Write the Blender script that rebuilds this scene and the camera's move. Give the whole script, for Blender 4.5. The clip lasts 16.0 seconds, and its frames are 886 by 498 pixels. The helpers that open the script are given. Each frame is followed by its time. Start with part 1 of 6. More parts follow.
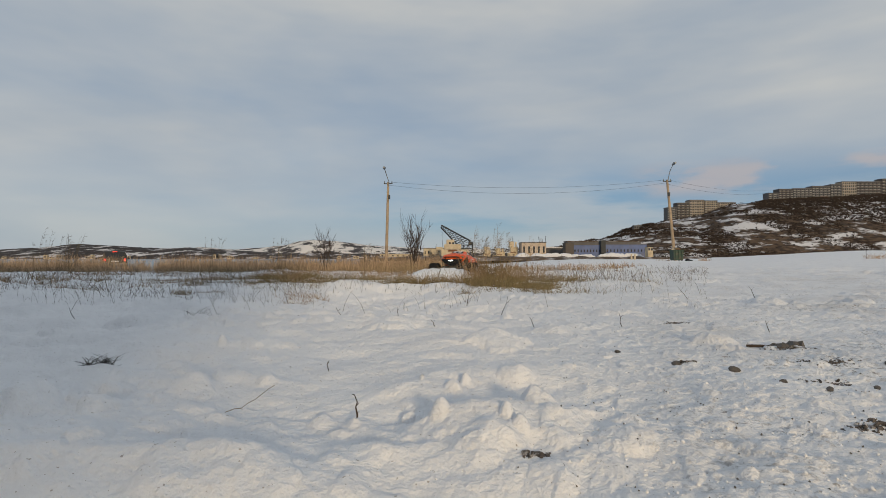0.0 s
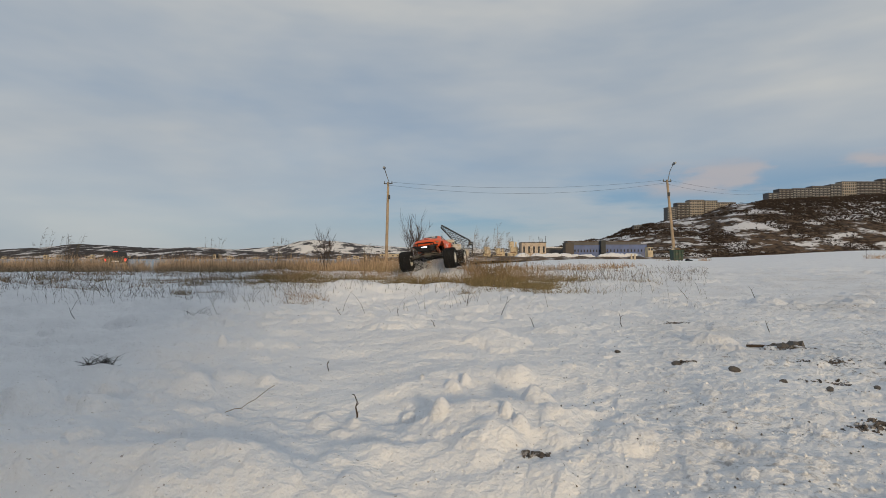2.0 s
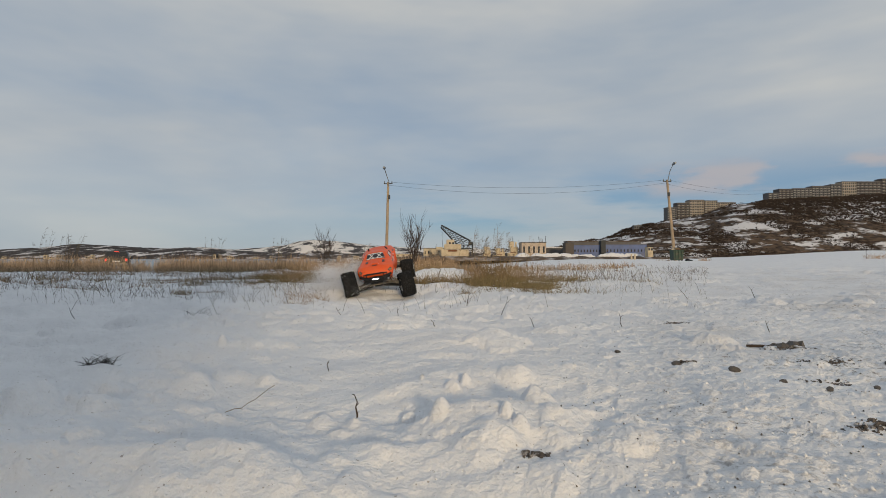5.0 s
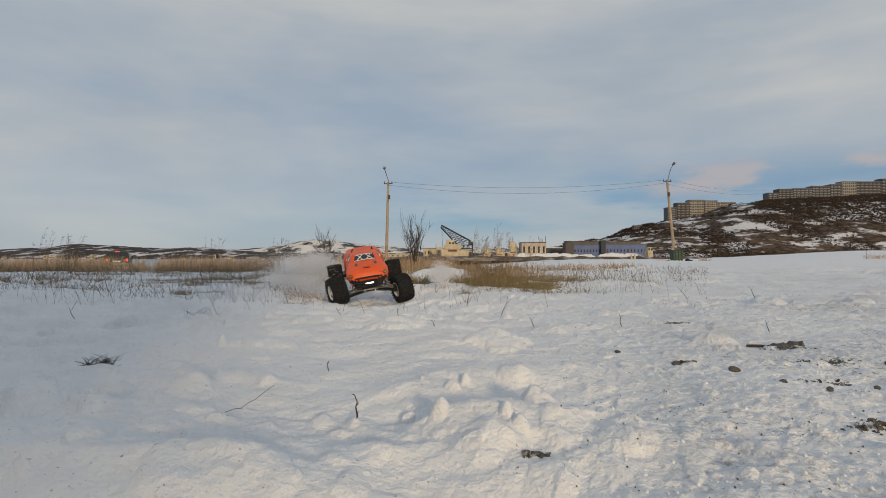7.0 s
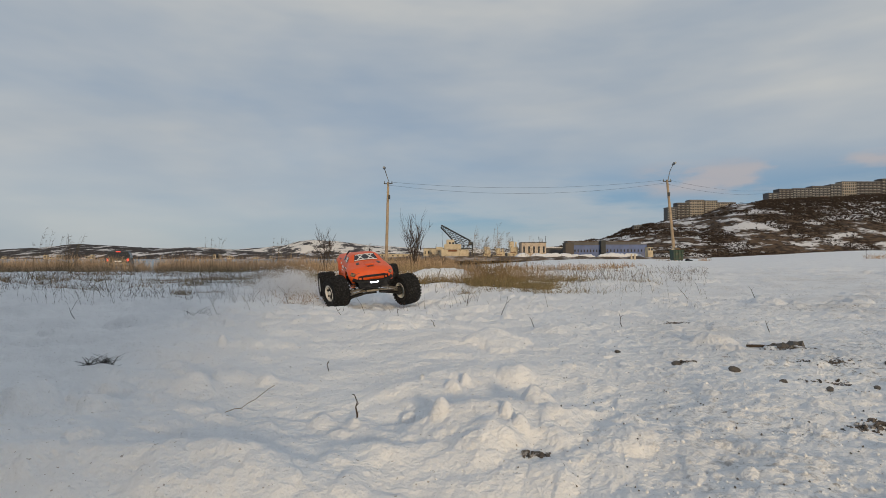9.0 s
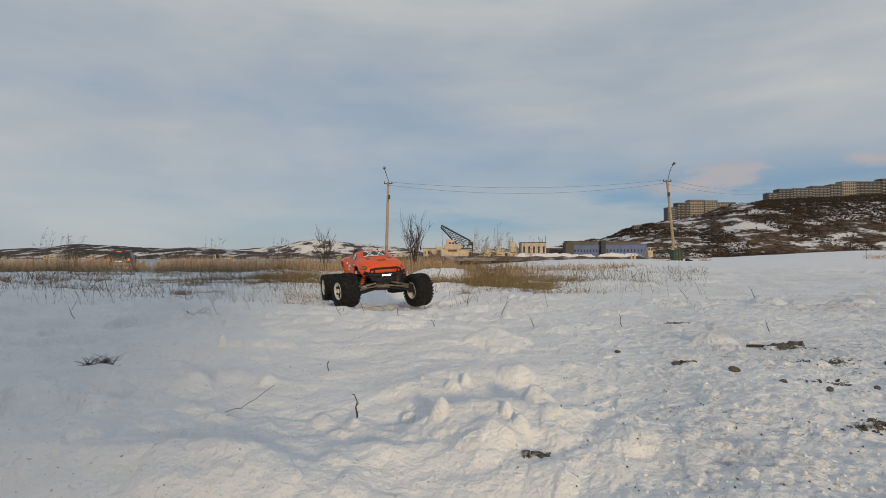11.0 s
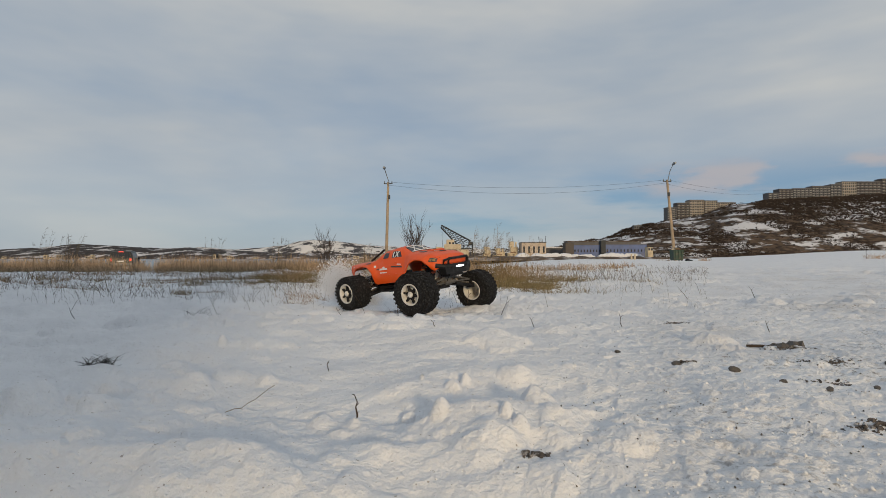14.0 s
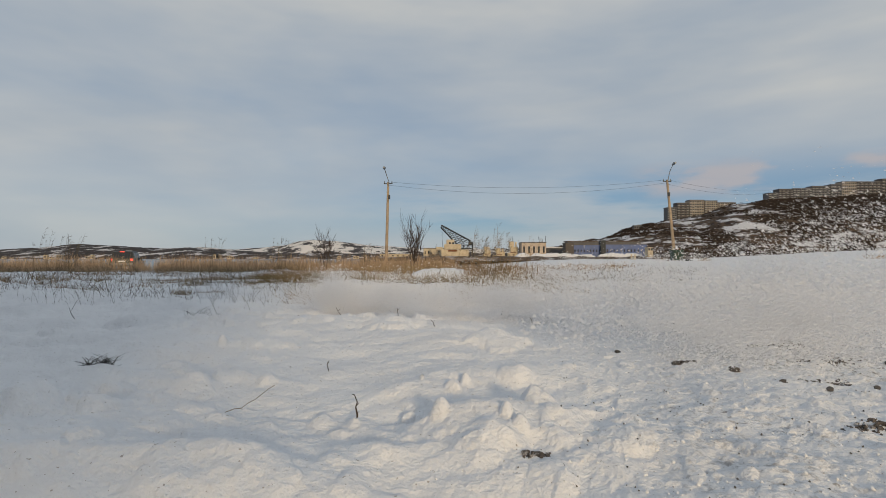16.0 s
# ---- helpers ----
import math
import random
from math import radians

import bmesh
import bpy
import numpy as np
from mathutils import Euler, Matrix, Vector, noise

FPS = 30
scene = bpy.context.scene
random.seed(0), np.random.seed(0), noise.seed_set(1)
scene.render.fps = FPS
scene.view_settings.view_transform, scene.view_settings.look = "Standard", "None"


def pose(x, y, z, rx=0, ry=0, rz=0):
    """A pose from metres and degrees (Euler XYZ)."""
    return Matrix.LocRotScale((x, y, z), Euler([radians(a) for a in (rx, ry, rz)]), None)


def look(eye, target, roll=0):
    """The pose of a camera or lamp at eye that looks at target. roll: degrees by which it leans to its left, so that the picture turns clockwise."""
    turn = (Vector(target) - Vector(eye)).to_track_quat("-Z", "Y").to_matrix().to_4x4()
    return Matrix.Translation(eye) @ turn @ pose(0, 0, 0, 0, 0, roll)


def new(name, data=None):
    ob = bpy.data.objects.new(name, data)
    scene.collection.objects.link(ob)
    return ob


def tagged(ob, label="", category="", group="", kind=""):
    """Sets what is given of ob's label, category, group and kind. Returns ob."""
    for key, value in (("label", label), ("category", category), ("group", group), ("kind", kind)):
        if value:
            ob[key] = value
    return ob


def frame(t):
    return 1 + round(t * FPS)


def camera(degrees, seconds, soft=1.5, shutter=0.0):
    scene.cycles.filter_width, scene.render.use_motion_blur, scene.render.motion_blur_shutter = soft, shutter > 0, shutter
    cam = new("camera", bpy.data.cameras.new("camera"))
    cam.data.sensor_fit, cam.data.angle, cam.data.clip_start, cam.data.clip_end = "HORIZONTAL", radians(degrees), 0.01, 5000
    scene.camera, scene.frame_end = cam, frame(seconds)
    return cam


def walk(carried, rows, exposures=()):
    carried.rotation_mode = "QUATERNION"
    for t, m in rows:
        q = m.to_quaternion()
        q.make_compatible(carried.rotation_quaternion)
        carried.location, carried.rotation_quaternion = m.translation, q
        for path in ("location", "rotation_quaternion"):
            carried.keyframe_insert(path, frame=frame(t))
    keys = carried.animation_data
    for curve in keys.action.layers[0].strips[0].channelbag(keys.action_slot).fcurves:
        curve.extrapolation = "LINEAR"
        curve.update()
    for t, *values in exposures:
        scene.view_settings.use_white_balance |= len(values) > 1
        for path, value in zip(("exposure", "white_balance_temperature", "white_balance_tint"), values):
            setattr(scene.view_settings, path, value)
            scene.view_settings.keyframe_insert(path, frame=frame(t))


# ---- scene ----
cam = camera(80, 16.0, soft=0.7, shutter=0.12)
EYE = (0.0, 0.0, 0.27)
walk(cam, [(0.0, look(EYE, (0.0, 10.0, 0.4519))), (16.0, look(EYE, (0.0, 10.0, 0.4519)))])

# ---- world, sun, exposure ----
SUN_AZ, SUN_EL = 166.0, 12.0          # compass-like: 180 is straight behind the camera
scene.view_settings.exposure = 0.0


def make_world():
    w = bpy.data.worlds.new("sky")
    scene.world = w
    w.use_nodes = True
    nt = w.node_tree
    nt.nodes.clear()
    N, L = nt.nodes.new, nt.links.new
    out = N("ShaderNodeOutputWorld")
    bg = N("ShaderNodeBackground")
    sky = N("ShaderNodeTexSky")
    sky.sky_type = 'NISHITA'
    sky.sun_disc = False
    sky.sun_elevation = radians(SUN_EL)
    sky.sun_rotation = radians(SUN_AZ)
    sky.air_density = 1.0
    sky.dust_density = 0.2
    sky.ozone_density = 3.0
    tc = N("ShaderNodeTexCoord")
    sep = N("ShaderNodeSeparateXYZ")
    L(tc.outputs["Generated"], sep.inputs[0])
    mp = N("ShaderNodeMapping")
    mp.inputs["Rotation"].default_value = (0, radians(CLOUD_TURN), 0)
    mp.inputs["Scale"].default_value = (1.7, 1.7, 6.0)
    mp.inputs["Location"].default_value = CLOUD_SHIFT
    L(tc.outputs["Generated"], mp.inputs[0])
    n1 = N("ShaderNodeTexNoise"); n1.inputs["Scale"].default_value = 1.0; n1.inputs["Detail"].default_value = 4
    n1.inputs["Roughness"].default_value = 0.5; n1.inputs["Distortion"].default_value = 0.35
    L(mp.outputs[0], n1.inputs["Vector"])
    r1 = N("ShaderNodeValToRGB")
    r1.color_ramp.elements[0].position = 0.32; r1.color_ramp.elements[1].position = 0.68
    L(n1.outputs[0], r1.inputs[0])
    # thickness shading inside the cloud
    n2 = N("ShaderNodeTexNoise"); n2.inputs["Scale"].default_value = 1.5; n2.inputs["Detail"].default_value = 4
    L(mp.outputs[0], n2.inputs["Vector"])
    cl = N("ShaderNodeValToRGB")
    cl.color_ramp.elements[0].color = CLOUD_DARK
    cl.color_ramp.elements[1].color = CLOUD_LIGHT
    cl.color_ramp.elements[0].position = 0.34; cl.color_ramp.elements[1].position = 0.66
    L(n2.outputs[0], cl.inputs[0])
    # clear air: Nishita sky, its strength brought to the clouds' scale
    sk = N("ShaderNodeVectorMath"); sk.operation = 'SCALE'; sk.inputs["Scale"].default_value = SKY_GAIN
    L(sky.outputs[0], sk.inputs[0])
    # a deeper blue in the clear air
    deep = N("ShaderNodeMix"); deep.data_type = 'RGBA'; deep.inputs["Factor"].default_value = 0.6
    deep.inputs["B"].default_value = (0.19, 0.32, 0.50, 1)
    L(sk.outputs[0], deep.inputs["A"])
    mix = N("ShaderNodeMix"); mix.data_type = 'RGBA'
    fac = N("ShaderNodeMapRange"); fac.inputs["To Min"].default_value = CLOUD_COVER[0]; fac.inputs["To Max"].default_value = CLOUD_COVER[1]
    L(r1.outputs[0], fac.inputs[0])
    # the cover thins to clear blue low down ahead and to the right, in flat streaks
    smap = N("ShaderNodeMapping"); smap.inputs["Scale"].default_value = (2.2, 2.2, 13.0); smap.inputs["Location"].default_value = STREAK_SHIFT
    L(tc.outputs["Generated"], smap.inputs[0])
    n3 = N("ShaderNodeTexNoise"); n3.inputs["Scale"].default_value = 1.3; n3.inputs["Detail"].default_value = 6; n3.inputs["Roughness"].default_value = 0.55
    L(smap.outputs[0], n3.inputs["Vector"])

    def math_node(op, a, b):
        q = N("ShaderNodeMath"); q.operation = op
        for k, v in enumerate((a, b)):
            if isinstance(v, (int, float)):
                q.inputs[k].default_value = v
            else:
                L(v, q.inputs[k])
        return q.outputs[0]

    def ramp_node(v, a, b, c=0.0, d=1.0):
        q = N("ShaderNodeMapRange"); q.interpolation_type = 'SMOOTHSTEP'
        for k, x in zip(("From Min", "From Max", "To Min", "To Max"), (a, b, c, d)):
            q.inputs[k].default_value = x
        L(v, q.inputs[0])
        return q.outputs[0]
    up, side = sep.outputs[2], sep.outputs[0]
    streak = ramp_node(n3.outputs[0], 0.36, 0.60, 0.25, 1.0)
    band = math_node('MULTIPLY', ramp_node(up, 0.20, 0.10), ramp_node(up, 0.02, 0.07))
    clear = math_node('MULTIPLY', math_node('MULTIPLY', streak, band), ramp_node(side, -0.30, 0.05))
    cover = math_node('MULTIPLY', fac.outputs[0], math_node('SUBTRACT', 1.0, math_node('MULTIPLY', clear, 0.95)))
    L(cover, mix.inputs["Factor"]); L(deep.outputs["Result"], mix.inputs["A"]); L(cl.outputs[0], mix.inputs["B"])
    # low pinkish clouds over the hillside, lit by the low sun
    pmap = N("ShaderNodeMapping"); pmap.inputs["Scale"].default_value = (7.0, 7.0, 22.0); pmap.inputs["Location"].default_value = (0.35, 0.0, 0.6)
    L(tc.outputs["Generated"], pmap.inputs[0])
    n4 = N("ShaderNodeTexNoise"); n4.inputs["Scale"].default_value = 1.0; n4.inputs["Detail"].default_value = 5
    L(pmap.outputs[0], n4.inputs["Vector"])
    low = math_node('MULTIPLY', ramp_node(up, 0.175, 0.145), ramp_node(up, 0.095, 0.125))
    pink = math_node('MULTIPLY', math_node('MULTIPLY', ramp_node(n4.outputs[0], 0.45, 0.62), low), math_node('MULTIPLY', ramp_node(side, 0.30, 0.40), 0.75))
    tint = N("ShaderNodeMix"); tint.data_type = 'RGBA'
    tint.inputs["B"].default_value = (0.46, 0.42, 0.42, 1)
    L(pink, tint.inputs["Factor"]); L(mix.outputs["Result"], tint.inputs["A"])
    L(tint.outputs["Result"], bg.inputs["Color"])
    bg.inputs["Strength"].default_value = 1.0
    L(bg.outputs[0], out.inputs[0])


CLOUD_TURN, CLOUD_SHIFT, CLOUD_COVER, SKY_GAIN = 20.0, (0.7, 0.9, 0.25), (0.50, 0.97), 0.075
STREAK_SHIFT = (0.0, 0.0, 0.35)
CLOUD_DARK, CLOUD_LIGHT = (0.385, 0.43, 0.475, 1), (0.535, 0.54, 0.525, 1)
make_world()


def make_sun():
    d = bpy.data.lights.new("sun", 'SUN')
    d.energy, d.angle, d.color = 1.95, radians(6), (1.0, 0.76, 0.46)
    a, e = radians(SUN_AZ), radians(SUN_EL)
    way = Vector((math.sin(a) * math.cos(e), math.cos(a) * math.cos(e), math.sin(e)))
    ob = new("sun", d)
    ob.matrix_world = look(way * 50, (0, 0, 0))


make_sun()


# ---- materials ----
def mat(name, color, rough=0.6, metal=0.0, var=0.15, scale=20.0, bump=0.0, bscale=60.0, color2=None, spec=0.5, coat=0.0, emit=None, power=0.0, island=False, dirt=None, dscale=6.0, damount=0.0):
    """A principled material with variation at two scales, optional dirt and relief."""
    m = bpy.data.materials.new(name)
    m.use_nodes = True
    nt = m.node_tree
    N, L = nt.nodes.new, nt.links.new
    b = nt.nodes["Principled BSDF"]
    b.inputs["Roughness"].default_value = rough
    b.inputs["Metallic"].default_value = metal
    b.inputs["Specular IOR Level"].default_value = spec
    b.inputs["Coat Weight"].default_value = coat
    tc = N("ShaderNodeTexCoord")
    n = N("ShaderNodeTexNoise"); n.inputs["Scale"].default_value = scale; n.inputs["Detail"].default_value = 6
    L(tc.outputs["Object"], n.inputs["Vector"])
    c2 = color2 if color2 else tuple(c * (1 - var) for c in color)
    mix = N("ShaderNodeMix"); mix.data_type = 'RGBA'
    mix.inputs["A"].default_value = (*color, 1); mix.inputs["B"].default_value = (*c2, 1)
    ramp = N("ShaderNodeMapRange"); ramp.inputs["From Min"].default_value = 0.35; ramp.inputs["From Max"].default_value = 0.65
    L(n.outputs[0], ramp.inputs[0])
    if island:
        g = N("ShaderNodeNewGeometry")
        av = N("ShaderNodeMath"); av.operation = 'MULTIPLY'
        L(g.outputs["Random Per Island"], av.inputs[0]); av.inputs[1].default_value = 1.0
        L(av.outputs[0], mix.inputs["Factor"])
    else:
        L(ramp.outputs[0], mix.inputs["Factor"])
    last = mix.outputs["Result"]
    if dirt:
        n3 = N("ShaderNodeTexNoise"); n3.inputs["Scale"].default_value = dscale; n3.inputs["Detail"].default_value = 8; n3.inputs["Roughness"].default_value = 0.65
        L(tc.outputs["Object"], n3.inputs["Vector"])
        r3 = N("ShaderNodeMapRange"); r3.inputs["From Min"].default_value = 0.5; r3.inputs["From Max"].default_value = 0.7
        r3.inputs["To Max"].default_value = damount
        L(n3.outputs[0], r3.inputs[0])
        m3 = N("ShaderNodeMix"); m3.data_type = 'RGBA'
        L(r3.outputs[0], m3.inputs["Factor"]); L(last, m3.inputs["A"]); m3.inputs["B"].default_value = (*dirt, 1)
        last = m3.outputs["Result"]
    L(last, b.inputs["Base Color"])
    if bump:
        nb = N("ShaderNodeTexNoise"); nb.inputs["Scale"].default_value = bscale; nb.inputs["Detail"].default_value = 5
        L(tc.outputs["Object"], nb.inputs["Vector"])
        bp = N("ShaderNodeBump"); bp.inputs["Strength"].default_value = bump; bp.inputs["Distance"].default_value = 0.3 / bscale
        L(nb.outputs[0], bp.inputs["Height"]); L(bp.outputs[0], b.inputs["Normal"])
    if emit:
        b.inputs["Emission Color"].default_value = (*emit, 1)
        b.inputs["Emission Strength"].default_value = power
    return m


def snow_ground():
    """Snow with grit on the driven side, straw litter under the reeds."""
    m = bpy.data.materials.new("snow_ground")
    m.use_nodes = True
    nt = m.node_tree
    N, L = nt.nodes.new, nt.links.new
    b = nt.nodes["Principled BSDF"]
    b.inputs["Roughness"].default_value = 0.75
    b.inputs["Specular IOR Level"].default_value = 0.25
    b.inputs["Subsurface Weight"].default_value = 0.0
    tc = N("ShaderNodeTexCoord")
    pos = tc.outputs["Object"]

    def noise_of(scale, detail=6, rough=0.55):
        n = N("ShaderNodeTexNoise"); n.inputs["Scale"].default_value = scale; n.inputs["Detail"].default_value = detail
        n.inputs["Roughness"].default_value = rough
        L(pos, n.inputs["Vector"])
        return n.outputs[0]

    def rng(v, a, b_, c=0.0, d=1.0):
        r = N("ShaderNodeMapRange")
        for k, x in zip(("From Min", "From Max", "To Min", "To Max"), (a, b_, c, d)):
            r.inputs[k].default_value = x
        L(v, r.inputs[0])
        return r.outputs[0]

    def mul(a, b_):
        q = N("ShaderNodeMath"); q.operation = 'MULTIPLY'
        L(a, q.inputs[0])
        if isinstance(b_, float):
            q.inputs[1].default_value = b_
        else:
            L(b_, q.inputs[1])
        return q.outputs[0]

    def blend(fac, a, col):
        q = N("ShaderNodeMix"); q.data_type = 'RGBA'
        L(fac, q.inputs["Factor"])
        if isinstance(a, tuple):
            q.inputs["A"].default_value = a
        else:
            L(a, q.inputs["A"])
        q.inputs["B"].default_value = col
        return q.outputs["Result"]

    c = blend(rng(noise_of(3.0), 0.4, 0.65), (0.86, 0.86, 0.87, 1), (0.80, 0.80, 0.815, 1))
    at = N("ShaderNodeAttribute"); at.attribute_name = "grit"
    c = blend(mul(mul(rng(noise_of(55.0, 4, 0.7), 0.53, 0.66), rng(noise_of(3.5, 5), 0.42, 0.64)), mul(at.outputs["Fac"], 0.75)), c, (0.16, 0.135, 0.115, 1))
    c = blend(mul(rng(noise_of(1.6, 7, 0.6), 0.50, 0.72), mul(at.outputs["Fac"], 0.35)), c, (0.42, 0.38, 0.34, 1))
    c = blend(rng(noise_of(130.0, 2, 0.5), 0.70, 0.74, 0.0, 0.6), c, (0.22, 0.17, 0.12, 1))
    st = N("ShaderNodeAttribute"); st.attribute_name = "straw"
    c = blend(mul(rng(noise_of(2.6, 8, 0.7), 0.40, 0.56), mul(st.outputs["Fac"], 0.6)), c, (0.22, 0.155, 0.085, 1))
    L(c, b.inputs["Base Color"])
    bp = N("ShaderNodeBump"); bp.inputs["Strength"].default_value = 0.9; bp.inputs["Distance"].default_value = 0.008
    s = N("ShaderNodeMath"); s.operation = 'ADD'
    L(noise_of(90.0, 5, 0.6), s.inputs[0]); L(noise_of(28.0, 4, 0.6), s.inputs[1])
    L(s.outputs[0], bp.inputs["Height"]); L(bp.outputs[0], b.inputs["Normal"])
    return m


def hill_mat(name, scrub, scrub2, snow, amount, scale, stretch=(1, 0.5, 1.8)):
    m = bpy.data.materials.new(name)
    m.use_nodes = True
    nt = m.node_tree
    N, L = nt.nodes.new, nt.links.new
    b = nt.nodes["Principled BSDF"]
    b.inputs["Roughness"].default_value = 0.9
    b.inputs["Specular IOR Level"].default_value = 0.1
    tc = N("ShaderNodeTexCoord")
    mp = N("ShaderNodeMapping"); mp.inputs["Scale"].default_value = stretch
    L(tc.outputs["Object"], mp.inputs[0])
    n = N("ShaderNodeTexNoise"); n.inputs["Scale"].default_value = scale; n.inputs["Detail"].default_value = 10; n.inputs["Roughness"].default_value = 0.68
    L(mp.outputs[0], n.inputs["Vector"])
    r = N("ShaderNodeMapRange"); r.inputs["From Min"].default_value = amount - 0.03; r.inputs["From Max"].default_value = amount + 0.03
    L(n.outputs[0], r.inputs[0])
    n2 = N("ShaderNodeTexNoise"); n2.inputs["Scale"].default_value = scale * 5; n2.inputs["Detail"].default_value = 6
    L(mp.outputs[0], n2.inputs["Vector"])
    a = N("ShaderNodeMix"); a.data_type = 'RGBA'
    a.inputs["A"].default_value = (*scrub, 1); a.inputs["B"].default_value = (*scrub2, 1)
    r2 = N("ShaderNodeMapRange"); r2.inputs["From Min"].default_value = 0.42; r2.inputs["From Max"].default_value = 0.6
    L(n2.outputs[0], r2.inputs[0]); L(r2.outputs[0], a.inputs["Factor"])
    c = N("ShaderNodeMix"); c.data_type = 'RGBA'
    L(r.outputs[0], c.inputs["Factor"]); L(a.outputs["Result"], c.inputs["A"]); c.inputs["B"].default_value = (*snow, 1)
    L(c.outputs["Result"], b.inputs["Base Color"])
    return m


M_SNOW = snow_ground()
M_FLAKE = mat("loose_snow", (0.86, 0.86, 0.87), 0.8, var=0.05, spec=0.2)
def mist_mat():
    """Airborne snow: light passes through the flakes as well as bouncing off."""
    m = bpy.data.materials.new("airborne_snow")
    m.use_nodes = True
    nt = m.node_tree
    nt.nodes.clear()
    N, L = nt.nodes.new, nt.links.new
    out, mx, d, t = N("ShaderNodeOutputMaterial"), N("ShaderNodeMixShader"), N("ShaderNodeBsdfDiffuse"), N("ShaderNodeBsdfTranslucent")
    g = N("ShaderNodeNewGeometry")
    c = N("ShaderNodeMix"); c.data_type = 'RGBA'
    c.inputs["A"].default_value = (0.94, 0.94, 0.95, 1); c.inputs["B"].default_value = (0.82, 0.82, 0.83, 1)
    L(g.outputs["Random Per Island"], c.inputs["Factor"])
    L(c.outputs["Result"], d.inputs["Color"]); L(c.outputs["Result"], t.inputs["Color"])
    L(d.outputs[0], mx.inputs[1]); L(t.outputs[0], mx.inputs[2])
    mx.inputs[0].default_value = 0.5
    L(mx.outputs[0], out.inputs[0])
    return m


M_MIST = mist_mat()
M_ORANGE = mat("orange_lexan", (0.80, 0.098, 0.006), 0.45, var=0.08, scale=9, coat=0.08, dirt=(0.55, 0.36, 0.28), dscale=14, damount=0.10)
M_BLACK = mat("black_plastic", (0.011, 0.011, 0.012), 0.6, spec=0.3, var=0.3, dirt=(0.35, 0.34, 0.33), dscale=30, damount=0.10)
M_RUBBER = mat("tyre_rubber", (0.011, 0.011, 0.012), 0.85, var=0.4, scale=60, spec=0.25, dirt=(0.5, 0.5, 0.51), dscale=90, damount=0.10, bump=0.3, bscale=200)
M_WHITE = mat("white_nylon", (0.72, 0.70, 0.66), 0.5, var=0.12, dirt=(0.3, 0.27, 0.23), dscale=30, damount=0.4)
M_METAL = mat("dusty_alloy", (0.17, 0.155, 0.135), 0.5, metal=0.4, var=0.4, dirt=(0.5, 0.46, 0.40), dscale=40, damount=0.45)
M_AMBER = mat("amber_lens", (0.36, 0.25, 0.10), 0.35, var=0.3)
M_SPRING = mat("orange_spring", (0.72, 0.16, 0.05), 0.4, var=0.1)
M_WINDOW = mat("smoked_window", (0.045, 0.045, 0.055), 0.22, var=0.2)
M_DECAL = mat("white_sticker", (0.75, 0.74, 0.74), 0.45, var=0.08)
M_DECALD = mat("dark_sticker", (0.05, 0.05, 0.055), 0.45, var=0.1)
M_LAMP = mat("led_bar_glow", (1, 1, 1), 0.4, emit=(1.0, 0.98, 1.0), power=6.0)
M_REDLAMP = mat("red_bar_glow", (0.8, 0.05, 0.02), 0.4, emit=(1.0, 0.13, 0.05), power=4.0)
M_TAIL = mat("tail_lamp_glow", (0.6, 0.02, 0.02), 0.4, emit=(1.0, 0.06, 0.03), power=1.1)
M_REED = mat("dry_reed", (0.47, 0.34, 0.22), 0.85, color2=(0.20, 0.135, 0.088), island=True, spec=0.15)
M_STRAW = mat("pale_straw", (0.27, 0.20, 0.115), 0.85, color2=(0.09, 0.066, 0.04), island=True, spec=0.15)
M_SEDGE = mat("green_brown_sedge", (0.34, 0.24, 0.13), 0.85, color2=(0.12, 0.095, 0.05), island=True, spec=0.15)
M_TWIG = mat("dark_twig", (0.075, 0.055, 0.042), 0.85, var=0.4, spec=0.2)
M_STONE = mat("wet_stone", (0.13, 0.115, 0.10), 0.7, var=0.45, scale=70, bump=0.6, bscale=120)
M_SOIL = mat("bare_soil", (0.13, 0.11, 0.095), 0.9, var=0.6, scale=140, bump=0.9, bscale=190, dirt=(0.78, 0.78, 0.79), dscale=55, damount=1.0)
M_GREEN = mat("green_paint", (0.013, 0.052, 0.032), 0.55, var=0.35, scale=4, dirt=(0.10, 0.06, 0.035), dscale=3, damount=0.6)
M_POLE = mat("weathered_concrete", (0.40, 0.30, 0.20), 0.85, var=0.3, scale=3)
M_STEEL = mat("grey_steel", (0.20, 0.21, 0.22), 0.5, metal=0.5, var=0.2)
M_DARKSTEEL = mat("dark_crane_steel", (0.045, 0.05, 0.055), 0.7, var=0.3, scale=0.5)
M_CREAM = mat("cream_paint", (0.62, 0.52, 0.37), 0.7, var=0.2, scale=0.6, dirt=(0.32, 0.22, 0.13), dscale=0.4, damount=0.5)
M_BLUE = mat("blue_cladding", (0.10, 0.15, 0.33), 0.6, var=0.25, scale=0.3, dirt=(0.16, 0.15, 0.16), dscale=0.2, damount=0.5)
M_GREYWALL = mat("grey_brown_wall", (0.135, 0.13, 0.13), 0.8, var=0.3, scale=0.3)
M_PANEL = mat("concrete_panel", (0.36, 0.31, 0.25), 0.85, var=0.25, scale=0.12)
# panel darkened to paint in the shade on the hill blocks' walls
M_PANELD = mat("shade_darkened_panel", (0.115, 0.10, 0.09), 0.85, var=0.25, scale=0.12)
M_GLASS = mat("far_window_glass", (0.05, 0.055, 0.065), 0.12, var=0.3, scale=0.4)
M_ROOFSNOW = mat("roof_snow", (0.78, 0.78, 0.80), 0.85, var=0.1, scale=0.3)
